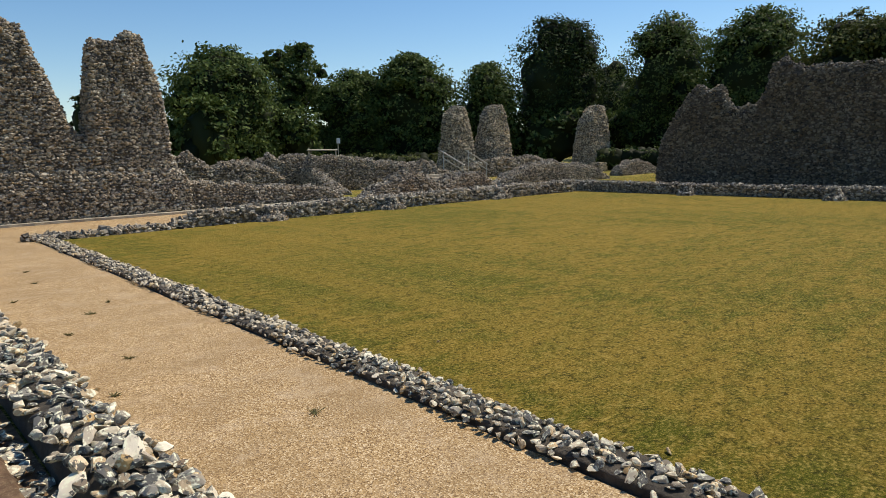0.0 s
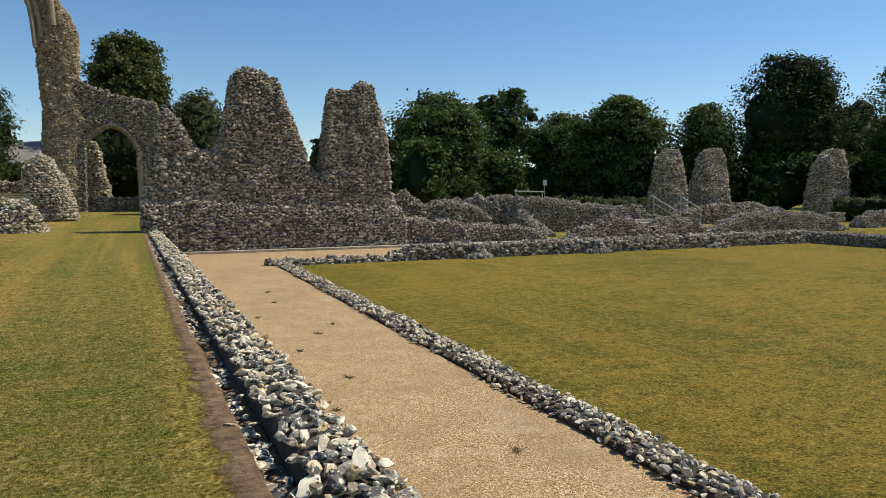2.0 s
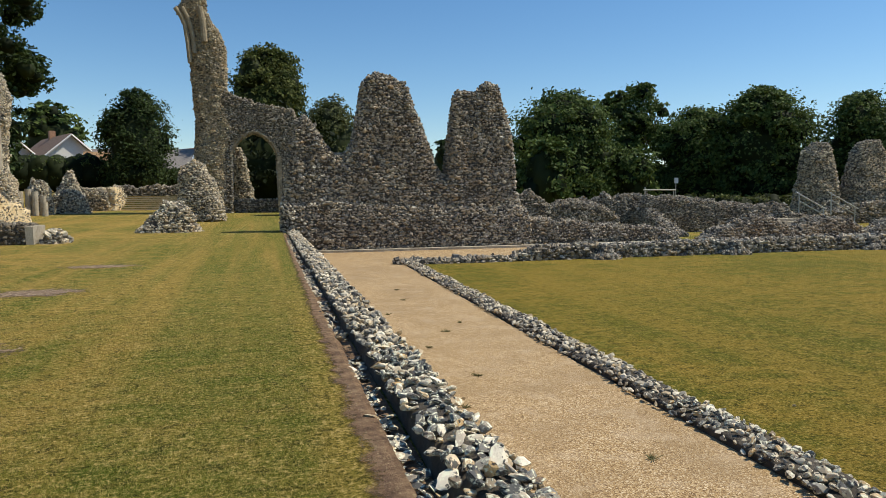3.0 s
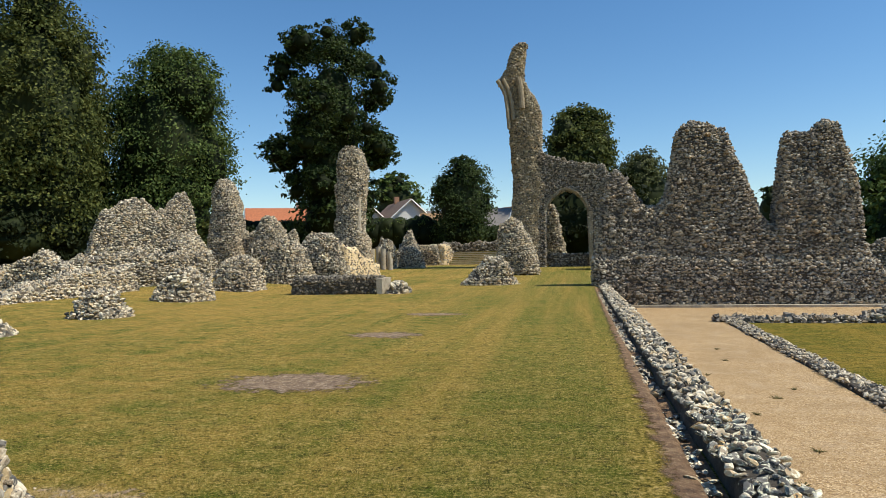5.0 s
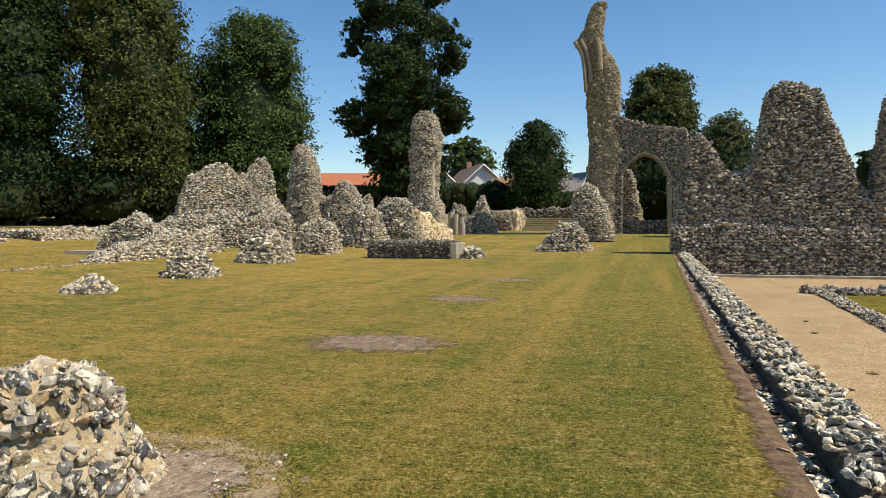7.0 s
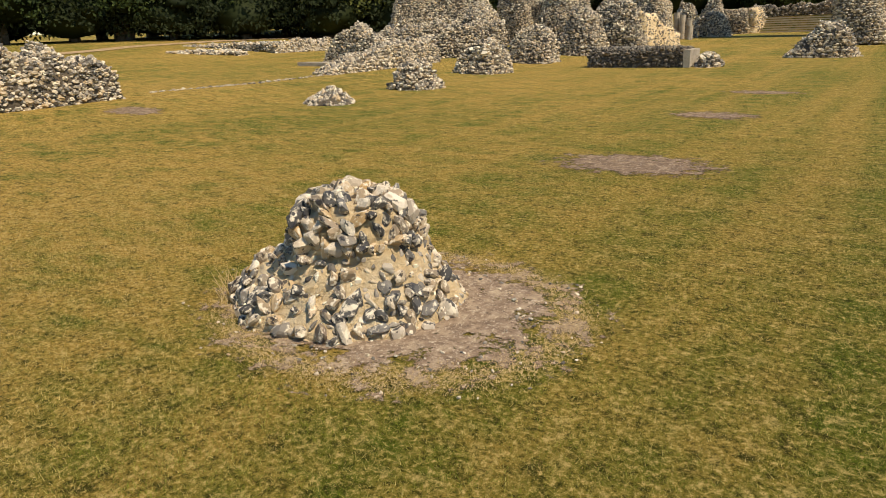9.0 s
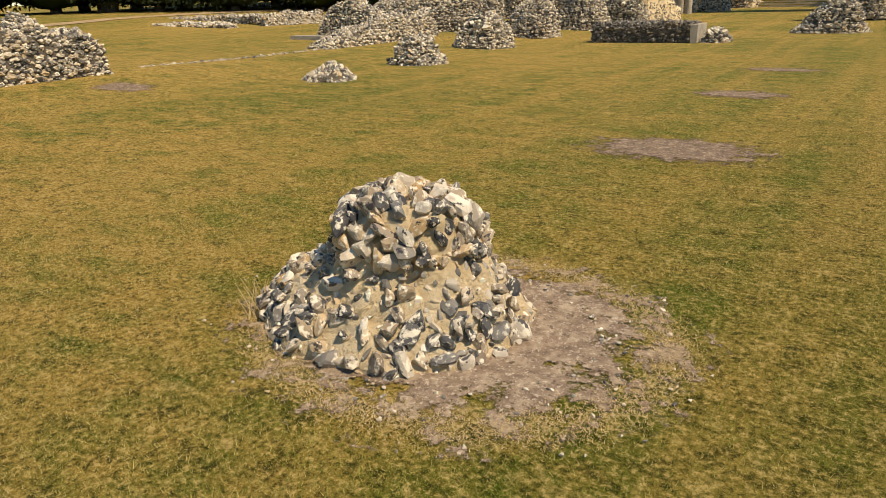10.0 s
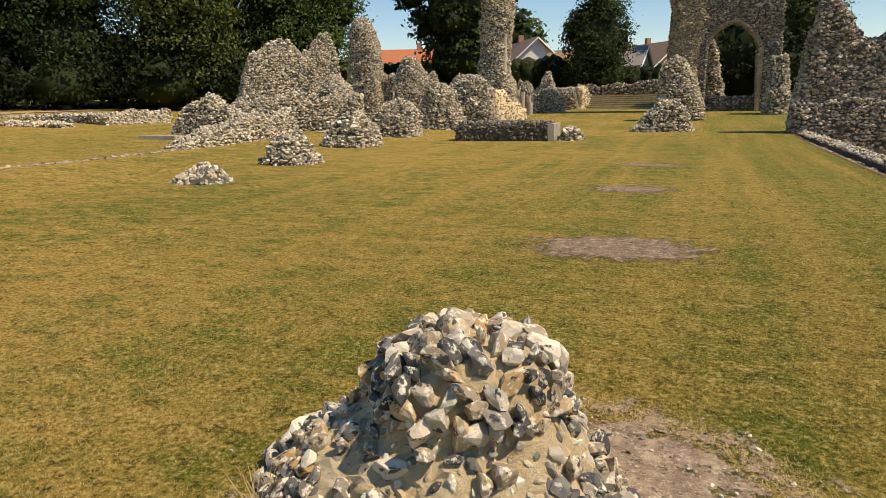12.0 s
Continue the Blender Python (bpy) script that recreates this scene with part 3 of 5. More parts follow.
def up_normals(n, tilt):
    d = RNG.normal(0, tilt, (n, 3))
    d[:, 2] = 1
    return d / np.linalg.norm(d, axis=1)[:, None]


# ---- low wall between nave and cloister ----
low_wall = thing("low_flint_wall", wall_x(13), 13, LOW, "low flint rubble wall with pale broken flints along its top", "wall")
lv, lt = wall_core((wall_x(-3) + 0.235, -3), (wall_x(29.6) + 0.235, 29.6), [(0, 0.92), (32.6, 0.92)], LOW, 0.42, 0.40, 0.35, 0.03, 0.012)
part("mortar_core", lv, fix_normals(lv, lt), mortar, low_wall, smooth=True)
LY0, LY1 = 3.4, 7.6


def low_wall_stones(y0, y1, rows):
    n = max(2, int((y1 - y0) / 0.085))
    u, w = even_places(n, rows)
    y = y0 + u * (y1 - y0)
    x = wall_x(y) + 0.01 + w * 0.43
    z = LOW + 0.922 + 0.035 * np.sin(np.pi * w) + RNG.normal(0, 0.014, len(u))
    return np.stack([x, y, z], 1), up_normals(len(u), 0.35)


p, nr = low_wall_stones(LY0, LY1, 6)
flint_objects(low_wall, p, nr, RNG.uniform(0.032, 0.060, len(p)), (0.35, 0.65), meshes=SHARD_MESHES)
# faces of the near stretch and the far rest
pp, nn = [p[:0]], [nr[:0]]
for a, b in ((-3, LY0), (LY1, 29.5)):
    q, m = low_wall_stones(a, b, 6)
    pp.append(q), nn.append(m)
u, w = even_places(270, 8)
y = -3 + u * 32.5
pp.append(np.stack([wall_x(y) + 0.45, y, LOW + w * 0.9], 1))
nn.append(np.stack([np.ones(len(u)), np.zeros(len(u)), np.full(len(u), 0.25)], 1) / 1.03)
pp, nn = np.concatenate(pp), np.concatenate(nn)
sv, sf = stones(pp, nn, RNG.uniform(0.030, 0.060, len(pp)))
part("flint_facing", sv, sf, flint_kerb, low_wall, kind="stuff")

# footing course that shows as a ledge along the lawn
footing = thing("footing_ledge", wall_x(13) - 0.15, 13, 0, "broken footing ledge of small flints at lawn level", "footing")
u, w = even_places(430, 3, 0.5)
y = -2.5 + u * 31.8
keep = np.array([noise.noise(Vector((0, k * 0.9, 7))) for k in y]) > -0.30
keep &= RNG.random(len(y)) > np.where(w < 0.3, 0.12, 0.35)
x = wall_x(y) - 0.145 + w * 0.15 + 0.02 * np.sin(y * 1.7)
fp = np.stack([x, y, -0.022 - 0.012 * w + RNG.normal(0, 0.010, len(y))], 1)[keep]
near = (fp[:, 1] > 3.4) & (fp[:, 1] < 8.2)
flint_objects(footing, fp[near], up_normals(near.sum(), 0.3), RNG.uniform(0.030, 0.060, near.sum()), (0.22, 0.42), meshes=SHARD_MESHES)
sv, sf = stones(fp[~near], up_normals((~near).sum(), 0.3), RNG.uniform(0.028, 0.056, (~near).sum()))
part("flint_facing", sv, sf, flint_kerb, footing, kind="stuff")

# ---- kerb of the garth ----
kerb = thing("garth_kerb", kerb_x(12), 12, LOW, "narrow flint kerb between gravel walk and lawn", "kerb")
kv, kt = wall_core((kerb_x(-3) + 0.22, -3), (kerb_x(23.6) + 0.22, 23.6), [(0, 0.10), (26.7, 0.10)], LOW, 0.42, 0.36, 0.4, 0.02, 0.01)
part("mortar_core", kv, fix_normals(kv, kt), mortar, kerb, smooth=True)


def kerb_stones(y0, y1):
    n = int((y1 - y0) / 0.085)
    u, w = even_places(n, 6)
    y = y0 + u * (y1 - y0)
    x = kerb_x(y) - 0.03 + w * 0.49 + 0.03 * np.sin(y * 2.1)
    z = LOW + 0.035 + 0.095 * np.sqrt(np.sin(np.pi * np.clip(w, 0.02, 0.98))) + RNG.normal(0, 0.012, len(u))
    return np.stack([x, y, z], 1), up_normals(len(u), 0.4)


p, nr = kerb_stones(2.7, 7.7)
flint_objects(kerb, p, nr, RNG.uniform(0.032, 0.058, len(p)), (0.4, 0.75), meshes=SHARD_MESHES)
sets = [kerb_stones(-3, 2.7), kerb_stones(7.7, 23.7)]
sv, sf = stones(np.concatenate([q[0] for q in sets]), np.concatenate([q[1] for q in sets]), RNG.uniform(0.030, 0.058, sum(len(q[0]) for q in sets)))
part("flint_facing", sv, sf, flint_kerb, kerb, kind="stuff")

# ---- walls round the garth ----
ruin("garth_wall_east", "low flint wall along the east side of the garth", "wall", (5.15, 23.85), (31.4, 23.75),
     [(0, 0.1), (4.3, 0.14), (4.8, 0.42), (12, 0.5), (26.5, 0.52)], LOW, 0.55, 0.5, 0.075, 80, step=0.35, rough=0.05, ragged=0.03)
ruin("garth_wall_south", "low dark flint wall along the south side of the garth", "wall", (31.5, 24.1), (31.2, -6),
     [(0, 0.5), (30, 0.4)], LOW, 0.55, 0.5, 0.058, 112, 0.115, step=0.4, rough=0.05, ragged=0.03)
for bx, by in ((12.7, 23.35), (18.2, 23.3), (24.8, 23.35), (30.95, 17.0), (30.75, 10.6)):
    base_ob = thing("pillar_base", bx, by, LOW, "broken stone buttress base against the low garth wall", "buttress base", "buttress bases round the garth")
    v, t = loft_core(refine([(LOW - 0.05, bx - 0.55, bx + 0.55, by - 0.4, by + 0.4), (LOW + 0.12, bx - 0.5, bx + 0.5, by - 0.35, by + 0.35),
                             (LOW + 0.16, bx - 0.3, bx + 0.3, by - 0.25, by + 0.35), (LOW + 0.5, bx - 0.2, bx + 0.2, by - 0.1, by + 0.35)], 0.12), 20, 0.5, 0.05)
    clad(base_ob, v, t, 0.06, 90, core=mortar)

# plinth line at the foot of the transept wall
sheet("plinth", [(1.95, 29.15), (20.1, 28.9), (20.1, 29.5), (1.95, 29.5)], LOW + 0.12, dressed, "weathered stone plinth course at the wall foot", "plinth", 0.2)

# ---- south transept wall ----
transept = ruin("transept_wall", "tall broken flint wall of the transept with two worn peaks", "ruined wall", (1.5, 30.3), (12.2, 30.3),
     [(0, 0.9), (0.12, 2.4), (0.3, 3.6), (0.55, 4.65), (0.72, 5.35), (0.95, 5.58), (1.15, 5.5), (1.45, 4.95), (1.8, 4.3), (2.2, 4.05), (2.6, 3.98), (2.85, 4.25), (3.05, 4.75), (3.22, 5.5), (3.35, 6.3), (3.45, 6.95), (3.7, 7.28),
      (4.3, 7.35), (4.9, 7.2), (5.3, 7.0), (5.52, 6.5), (5.65, 5.9), (5.95, 5.3), (6.2, 4.5), (6.5, 3.75), (6.85, 3.25), (7.08, 3.1), (7.22, 3.8), (7.32, 5.2), (7.42, 6.3), (7.6, 6.75), (8.0, 6.88), (8.3, 6.72), (8.6, 6.9),
      (9.0, 7.1), (9.5, 7.0), (9.68, 6.2), (10.05, 5.3), (10.1, 4.2), (9.98, 3.3), (10.25, 2.5), (10.5, 1.9), (10.7, 1.45)],
     LOW, 1.25, 0.9, 0.062, 125, 0.125, core=mortar, step=0.12, rough=0.11, ragged=0.05)

tv, tt_ = wall_core((1.5, 30.17), (12.3, 30.17), [(0, 2.1), (2, 2.2), (5, 1.95), (8, 1.9), (10.6, 1.75), (10.8, 1.4)], LOW, 1.35, 1.2, 0.2, 0.06, 0.05)
clad(transept, tv, tt_, 0.062, 125, 0.125, core=mortar)

# ---- east range: chapter house walls and stubs ----
ruin("range_wall", "low stepped flint wall running on from the transept", "ruined wall", (11.9, 30.3), (20.4, 30.3),
     [(0, 1.5), (1.0, 1.25), (2.9, 1.0), (5.3, 0.82), (7.4, 0.72), (8.0, 0.4), (8.5, 0.05)], LOW, 1.0, 0.7, 0.058, 112, 0.115, step=0.25, rough=0.08, ragged=0.06)
ruin("range_wall", "broken sloping flint wall inside the east range", "ruined wall", (13.0, 34.5), (19.4, 34.5),
     [(0, 2.4), (1.4, 2.35), (2.1, 2.05), (2.7, 1.7), (3.4, 2.05), (4.7, 1.95), (5.7, 1.5), (6.4, 0.95)], LOW, 0.9, 0.7, 0.058, 112, 0.115, step=0.3)
ruin("range_wall", "low flint wall at the back of the east range", "ruined wall", (18.6, 38.5), (23.5, 38.5),
     [(0, 1.8), (1.0, 2.15), (2.7, 2.25), (4.9, 2.15)], LOW, 0.9, 0.7, 0.058, 112, 0.115, step=0.3)
ruin("range_wall", "long dark flint wall of the chapter house", "ruined wall", (22.6, 37.2), (34.4, 37.4),
     [(0, 1.9), (1.4, 2.15), (4.1, 1.95), (6.9, 1.65), (9.0, 1.35), (11.3, 0.7), (11.8, 0.3)], LOW, 0.9, 0.7, 0.058, 112, 0.115, step=0.3)
ruin("range_wall", "broken flint side wall of the chapter house", "ruined wall", (22.8, 38.0), (22.6, 33.2),
     [(0, 1.8), (2, 1.1), (4.8, 0.15)], LOW, 0.9, 0.6, 0.058, 112, 0.115, step=0.3)
ruin("wall_stub", "grass-edged flint wall stub sloping to both sides", "ruined wall", (21.2, 29.5), (26.7, 29.6),
     [(0, 0.1), (0.6, 0.5), (1.4, 0.9), (2.5, 1.13), (3.8, 1.08), (4.7, 0.68), (5.5, 0.1)], LOW, 1.3, 0.8, 0.058, 112, 0.115, step=0.25, rough=0.1)
ruin("wall_stub", "low flint wall stub beside the stone steps", "ruined wall", (26.7, 29.6), (31.2, 29.7),
     [(0, 0.5), (0.4, 1.05), (1.6, 0.92), (2.7, 0.95), (3.9, 0.4), (4.4, 0.1)], LOW, 1.2, 0.8, 0.058, 112, 0.115, step=0.25)
ruin("range_wall", "low flint wall below the handrails", "ruined wall", (27.8, 34.4), (34, 34.6),
     [(0, 1.4), (1.5, 1.55), (3.5, 1.1), (6.2, 0.7)], LOW, 1.0, 0.7, 0.058, 112, 0.115, step=0.3)
ruin("range_wall", "broad low flint wall mass of the east range", "ruined wall", (32.4, 30.6), (44, 30.8),
     [(0, 0.3), (1.4, 0.85), (3.0, 1.3), (6.6, 1.35), (8.4, 1.15), (10.4, 0.9), (11.4, 0.25)], LOW, 1.5, 1.0, 0.058, 112, 0.115, step=0.35)
ruin("range_wall", "far low flint wall with an uneven top", "ruined wall", (40.5, 42.4), (52.5, 42.6),
     [(0, 1.0), (5, 1.4), (8, 1.6), (11, 1.4), (12, 0.6)], LOW, 1.0, 0.7, 0.1, 40, step=0.4)
ruin("wall_stub", "rounded flint wall stub near the refectory wall", "ruined wall", (48.6, 32.4), (54.6, 32.6),
     [(0, 0.4), (1.0, 0.95), (3.2, 1.15), (4.8, 0.85), (6, 0.5)], LOW, 1.3, 0.8, 0.058, 112, 0.115, step=0.35)
mass("masonry_block", "small squared masonry block on the lawn", "stone block", [(LOW, 54.6, 56.0, 38, 39.2), (LOW + 0.8, 54.7, 55.9, 38.1, 39.1)], 0.09, 40)

for k, lv_ in enumerate(([(LOW, 40.5, 44.6, 44, 46), (1.78, 41.1, 44.3, 44, 46), (3.8, 41.45, 44.0, 44.2, 45.8), (4.6, 41.6, 43.7, 44.3, 45.7), (5.3, 42.3, 43.4, 44.5, 45.5)],
                         [(LOW, 45.1, 49.6, 44, 46), (1.76, 45.5, 49.3, 44, 46), (3.9, 45.9, 49.05, 44.3, 45.7), (4.95, 46.4, 48.9, 44.4, 45.6), (5.5, 46.8, 48.4, 44.5, 45.5)],
                         [(LOW, 54.9, 60.3, 40, 42), (1.7, 55.3, 59.8, 40, 42), (3.95, 55.8, 59.5, 40.2, 41.8), (5.05, 56.7, 59.4, 40.4, 41.6), (5.5, 57.3, 59.15, 40.5, 41.5)])):
    mass("flint_pillar", "tall worn flint pillar left standing by the east range", "ruined pillar", lv_, 0.066, 85, "standing flint pillars")

# refectory wall, the shade on its face put into the darker flint tone
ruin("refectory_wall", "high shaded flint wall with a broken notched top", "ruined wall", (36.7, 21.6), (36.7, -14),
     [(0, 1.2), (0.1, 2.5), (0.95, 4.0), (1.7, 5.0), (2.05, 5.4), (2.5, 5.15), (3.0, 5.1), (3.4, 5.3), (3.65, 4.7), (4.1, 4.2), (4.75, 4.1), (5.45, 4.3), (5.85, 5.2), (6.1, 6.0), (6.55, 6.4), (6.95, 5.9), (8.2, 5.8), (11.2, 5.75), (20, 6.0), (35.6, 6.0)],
     LOW, 1.2, 0.95, 0.066, 72, 0.125, core=mortar, facing=flint_dark_shaded, step=0.2, rough=0.08, ragged=0.06)

# stone steps with handrails between the stubs
steps = thing("stone_steps", 28.2, 33, LOW, "short flight of worn stone steps in the east range", "steps")
for k in range(5):
    v, f = box(26.9, 30.2, 31.0 + 0.42 * k, 31.5 + 0.42 * k, LOW - 0.05, LOW + 0.18 * (k + 1))
    part("step", wob(v, 1, 0.015), f, dressed, steps)
for k, ox in enumerate((35.0, 37.6)):
    hr = thing("handrail", ox, 38.4, LOW, "pale metal handrail on posts beside the steps", "handrail", "handrails by the chapter house")
    for nm, a, b, r in (("post", (ox, 38.4, 0.0), (ox, 38.4, 1.55), 0.04), ("post", (ox + 2, 38.4, -0.6), (ox + 2, 38.4, 0.45), 0.04), ("top_rail", (ox - 0.3, 38.4, 1.58), (ox + 2.2, 38.4, 0.42), 0.045),
                        ("mid_rail", (ox, 38.4, 1.0), (ox + 2.1, 38.4, 0.0), 0.035)):
        v, f = tube(a, b, r, r)
        part(nm, v, f, rail_metal, hr)
fence = thing("timber_rail_fence", 25, 39.2, LOW, "pale timber rail on posts behind the ruins", "fence")
for nm, a, b in (("rail", (23.9, 39.2, 1.80), (26.2, 39.2, 1.78)), ("post", (24.05, 39.25, -0.5), (24.05, 39.25, 1.95)), ("post", (26.1, 39.25, -0.5), (26.1, 39.25, 1.85))):
    v, f = tube(a, b, 0.045, 0.045, 6)
    part(nm, v, f, rail_timber, fence)

# ---- nave: foreground pier stump ----
SX, SY = -2.69, 4.24
pier = thing("pier_stump", SX, SY, 0, "broken nave pier stump of grey flints in crumbling cream mortar", "ruined pier")
STUMP = [(-0.05, 0.76, 0), (0.04, 0.72, 0), (0.10, 0.65, 0.0), (0.20, 0.56, 0.01), (0.32, 0.475, 0.03), (0.44, 0.385, 0.05), (0.54, 0.335, 0.06), (0.60, 0.295, 0.06), (0.64, 0.245, 0.06), (0.662, 0.15, 0.06), (0.672, 0.06, 0.06)]
zz_ = np.concatenate([np.linspace(-0.05, 0.60, 26), [0.62, 0.64, 0.652, 0.662, 0.672]])
STUMP = [(z, float(np.interp(z, [q[0] for q in STUMP], [q[1] for q in STUMP])), float(np.interp(z, [q[0] for q in STUMP], [q[2] for q in STUMP]))) for z in zz_]
v, seg = [], 76
for z, r, dx in STUMP:
    for s in range(seg):
        a = 2 * math.pi * s / seg
        flank = 1 + 0.17 * max(0, -math.cos(a)) * (1 - z)
        hollow = max(0, math.cos(a - radians(256))) ** 1.2
        flank *= 1 - 0.36 * hollow * math.exp(-((z - 0.36) / 0.095) ** 2) + 0.05 * hollow * math.exp(-((z - 0.56) / 0.08) ** 2)
        flank *= 1 - 0.16 * max(0, -math.cos(a)) * ease(z, 0.30, 0.55)
        v.append((SX + dx + 0.95 * r * flank * math.cos(a), SY + 0.90 * r * math.sin(a), z))
v.append((SX + 0.06, SY, 0.69))
k = len(STUMP)
f = [[i * seg + s, i * seg + (s + 1) % seg, (i + 1) * seg + (s + 1) % seg, (i + 1) * seg + s] for i in range(k - 1) for s in range(seg)]
f += [[(k - 1) * seg + s, (k - 1) * seg + (s + 1) % seg, k * seg] for s in range(seg)]
pv = wob(wob(wob(np.array(v), 4.0, 0.045), 10, 0.022), 26, 0.012)
pt = fix_normals(pv, tris(f))
part("mortar_core", pv, pt, cream_mortar, pier, "crumbling cream mortar")


def spaced(p, nr, gap, most):
    """Drops places that crowd each other."""
    out = []
    for i in range(len(p)):
        if all(((p[i] - p[j]) ** 2).sum() > gap * gap for j in out):
            out.append(i)
        if len(out) >= most:
            break
    return p[out], nr[out]


p, nr = scatter(pv, pt, 2500, lambda c, n: (c[:, 2] > 0.42) * 1.0)
p, nr = spaced(p, nr, 0.060, 135)
flint_objects(pier, p + nr * 0.026, nr, RNG.uniform(0.034, 0.064, len(p)), (0.7, 1.1))
p, nr = scatter(pv, pt, 1500, lambda c, n: ((c[:, 2] > 0.14) & (c[:, 2] <= 0.44)) * np.where(c[:, 0] + c[:, 1] * 0.3 < SX - 0.1 + SY * 0.3, 1.0, 0.28))
p, nr = spaced(p, nr, 0.068, 78)
flint_objects(pier, p + nr * 0.018, nr, RNG.uniform(0.030, 0.064, len(p)), (0.6, 1.0))
p, nr = scatter(pv, pt, 1600, lambda c, n: ((c[:, 2] > -0.01) & (c[:, 2] <= 0.17)) * np.where(c[:, 1] < SY + 0.2, 1.0, 0.2))
p, nr = spaced(p, nr, 0.066, 90)
flint_objects(pier, p + np.array([0, 0, 0.024]), nr, RNG.uniform(0.038, 0.066, len(p)), (0.55, 0.95))
p, nr = scatter(pv, pt, 2600, lambda c, n: (c[:, 2] < 0.5) * 1.0)
p, nr = spaced(p, nr, 0.04, 520)
sv, sf = stones(p, nr, RNG.uniform(0.012, 0.036, len(p)), forms=FINE_FORMS[:8])
part("flint_scree", sv, sf, flint_pale, pier, kind="stuff")
loose = thing("loose_flints", SX, SY, 0.02, "loose flint chips scattered round the pier stump", "rubble", kind="stuff")
a_, r_ = RNG.uniform(0, 2 * math.pi, 260), 0.68 + 0.45 * RNG.random(260) ** 2
q = np.stack([SX + 0.25 + r_ * 1.2 * np.cos(a_), SY + 0.95 * r_ * np.sin(a_), np.full(260, 0.012)], 1)
sv, sf = stones(q, up_normals(260, 0.2), RNG.uniform(0.005, 0.015, 260))
part("chip_scatter", sv, sf, flint_pale, loose, kind="stuff")

rim = thing("dead_grass_rim", SX, SY, 0.01, "flattened dead straw round the bare patch", "grass", kind="stuff")
na = 15000
a_, r_ = RNG.uniform(0, 2 * math.pi, na), 1.0 + RNG.normal(0, 0.075, na)
gx, gy = -2.36 + 1.05 * r_ * np.cos(a_), 4.26 + 0.87 * r_ * np.sin(a_)
ta = RNG.uniform(0, 6.28, na)
ll = RNG.uniform(0.008, 0.026, na)
b0 = np.stack([gx, gy, np.full(na, 0.012)], 1)
side_ = np.stack([-np.sin(ta) * 0.0013, np.cos(ta) * 0.0013, np.zeros(na)], 1)
tipp = b0 + np.stack([np.cos(ta) * ll, np.sin(ta) * ll, RNG.uniform(0.002, 0.014, na)], 1)
part("straw_litter", np.stack([b0 - side_, b0 + side_, tipp], 1).reshape(-1, 3), np.arange(na * 3).reshape(-1, 3), straw_mat, rim, kind="stuff")

# dry straws beside the stump
straws = thing("dry_weed_tuft", SX - 0.72, SY - 0.42, 0.02, "dry straw-coloured weed tuft beside the stump", "weed")
bl = []
for _ in range(26):
    bx, by = SX - 0.62 + RNG.normal(0, 0.05), SY - 0.42 + RNG.normal(0, 0.05)
    bl.append(tube((bx, by, 0.0), (bx + RNG.normal(0, 0.06), by + RNG.normal(0, 0.06), RNG.uniform(0.08, 0.22)), 0.003, 0.001, 4))
v, f = join(bl)
part("stem_bunch", v, f, straw_mat, straws, kind="stuff")

# ---- nave: other piers and stumps ----
mass("pier_stump", "low spreading flint pier stump with a hollow in its face", "ruined pier",
     [(-0.03, -4.42, -1.79, 30.8, 33.0), (0.18, -4.21, -1.92, 30.85, 32.95), (0.46, -4.01, -2.12, 30.94, 32.86), (0.72, -3.7, -2.18, 31.06, 32.74), (1.05, -3.5, -2.38, 31.19, 32.61), (1.3, -3.2, -2.64, 31.35, 32.45)], 0.058, 112, "nave piers")
mass("pier_stump", "tall rounded flint pier stump beside the great arch", "ruined pier",
     [(0.29, -3.84, -1.39, 40.4, 42.8), (0.99, -3.88, -1.52, 40.43, 42.77), (1.66, -3.85, -1.73, 40.49, 42.71), (2.16, -3.86, -1.93, 40.57, 42.63), (2.66, -3.8, -2.13, 40.66, 42.54), (3.07, -3.64, -2.37, 40.76, 42.44), (3.34, -3.4, -2.53, 40.88, 42.32), (3.47, -3.14, -2.74, 41.0, 42.2)], 0.058, 112, "nave piers")
mass("rubble_heap", "small heap of loose white flints on the lawn", "rubble heap",
     [(-0.03, -12.05, -10.7, 12.6, 13.8), (0.08, -11.85, -10.85, 12.7, 13.7), (0.18, -11.65, -10.98, 12.85, 13.55), (0.3, -11.5, -11.12, 13.0, 13.4), (0.39, -11.38, -11.22, 13.1, 13.3)], 0.050, 150, course=0.0, rough=0.05, square=1.0)
mass("pier_stump", "low worn pier stump with a spreading flint foot", "ruined pier",
     [(-0.03, -12.67, -11.03, 16.6, 17.9), (0.09, -12.55, -11.12, 16.63, 17.87), (0.22, -12.32, -11.31, 16.68, 17.82), (0.39, -12.4, -11.35, 16.75, 17.75), (0.56, -12.34, -11.41, 16.83, 17.67), (0.68, -12.21, -11.52, 16.93, 17.57)], 0.058, 112, "nave piers", rough=0.05, square=0.8)
mass("pier_stump", "stout flint pier stump with a battered foot", "ruined pier",
     [(-0.03, -14.43, -12.3, 22.5, 24.4), (0.11, -14.32, -12.37, 22.54, 24.36), (0.41, -14.12, -12.44, 22.62, 24.28), (0.7, -13.87, -12.61, 22.72, 24.18), (0.96, -13.62, -12.75, 22.84, 24.06), (1.16, -13.41, -12.94, 22.98, 23.92)], 0.058, 112, "nave piers")
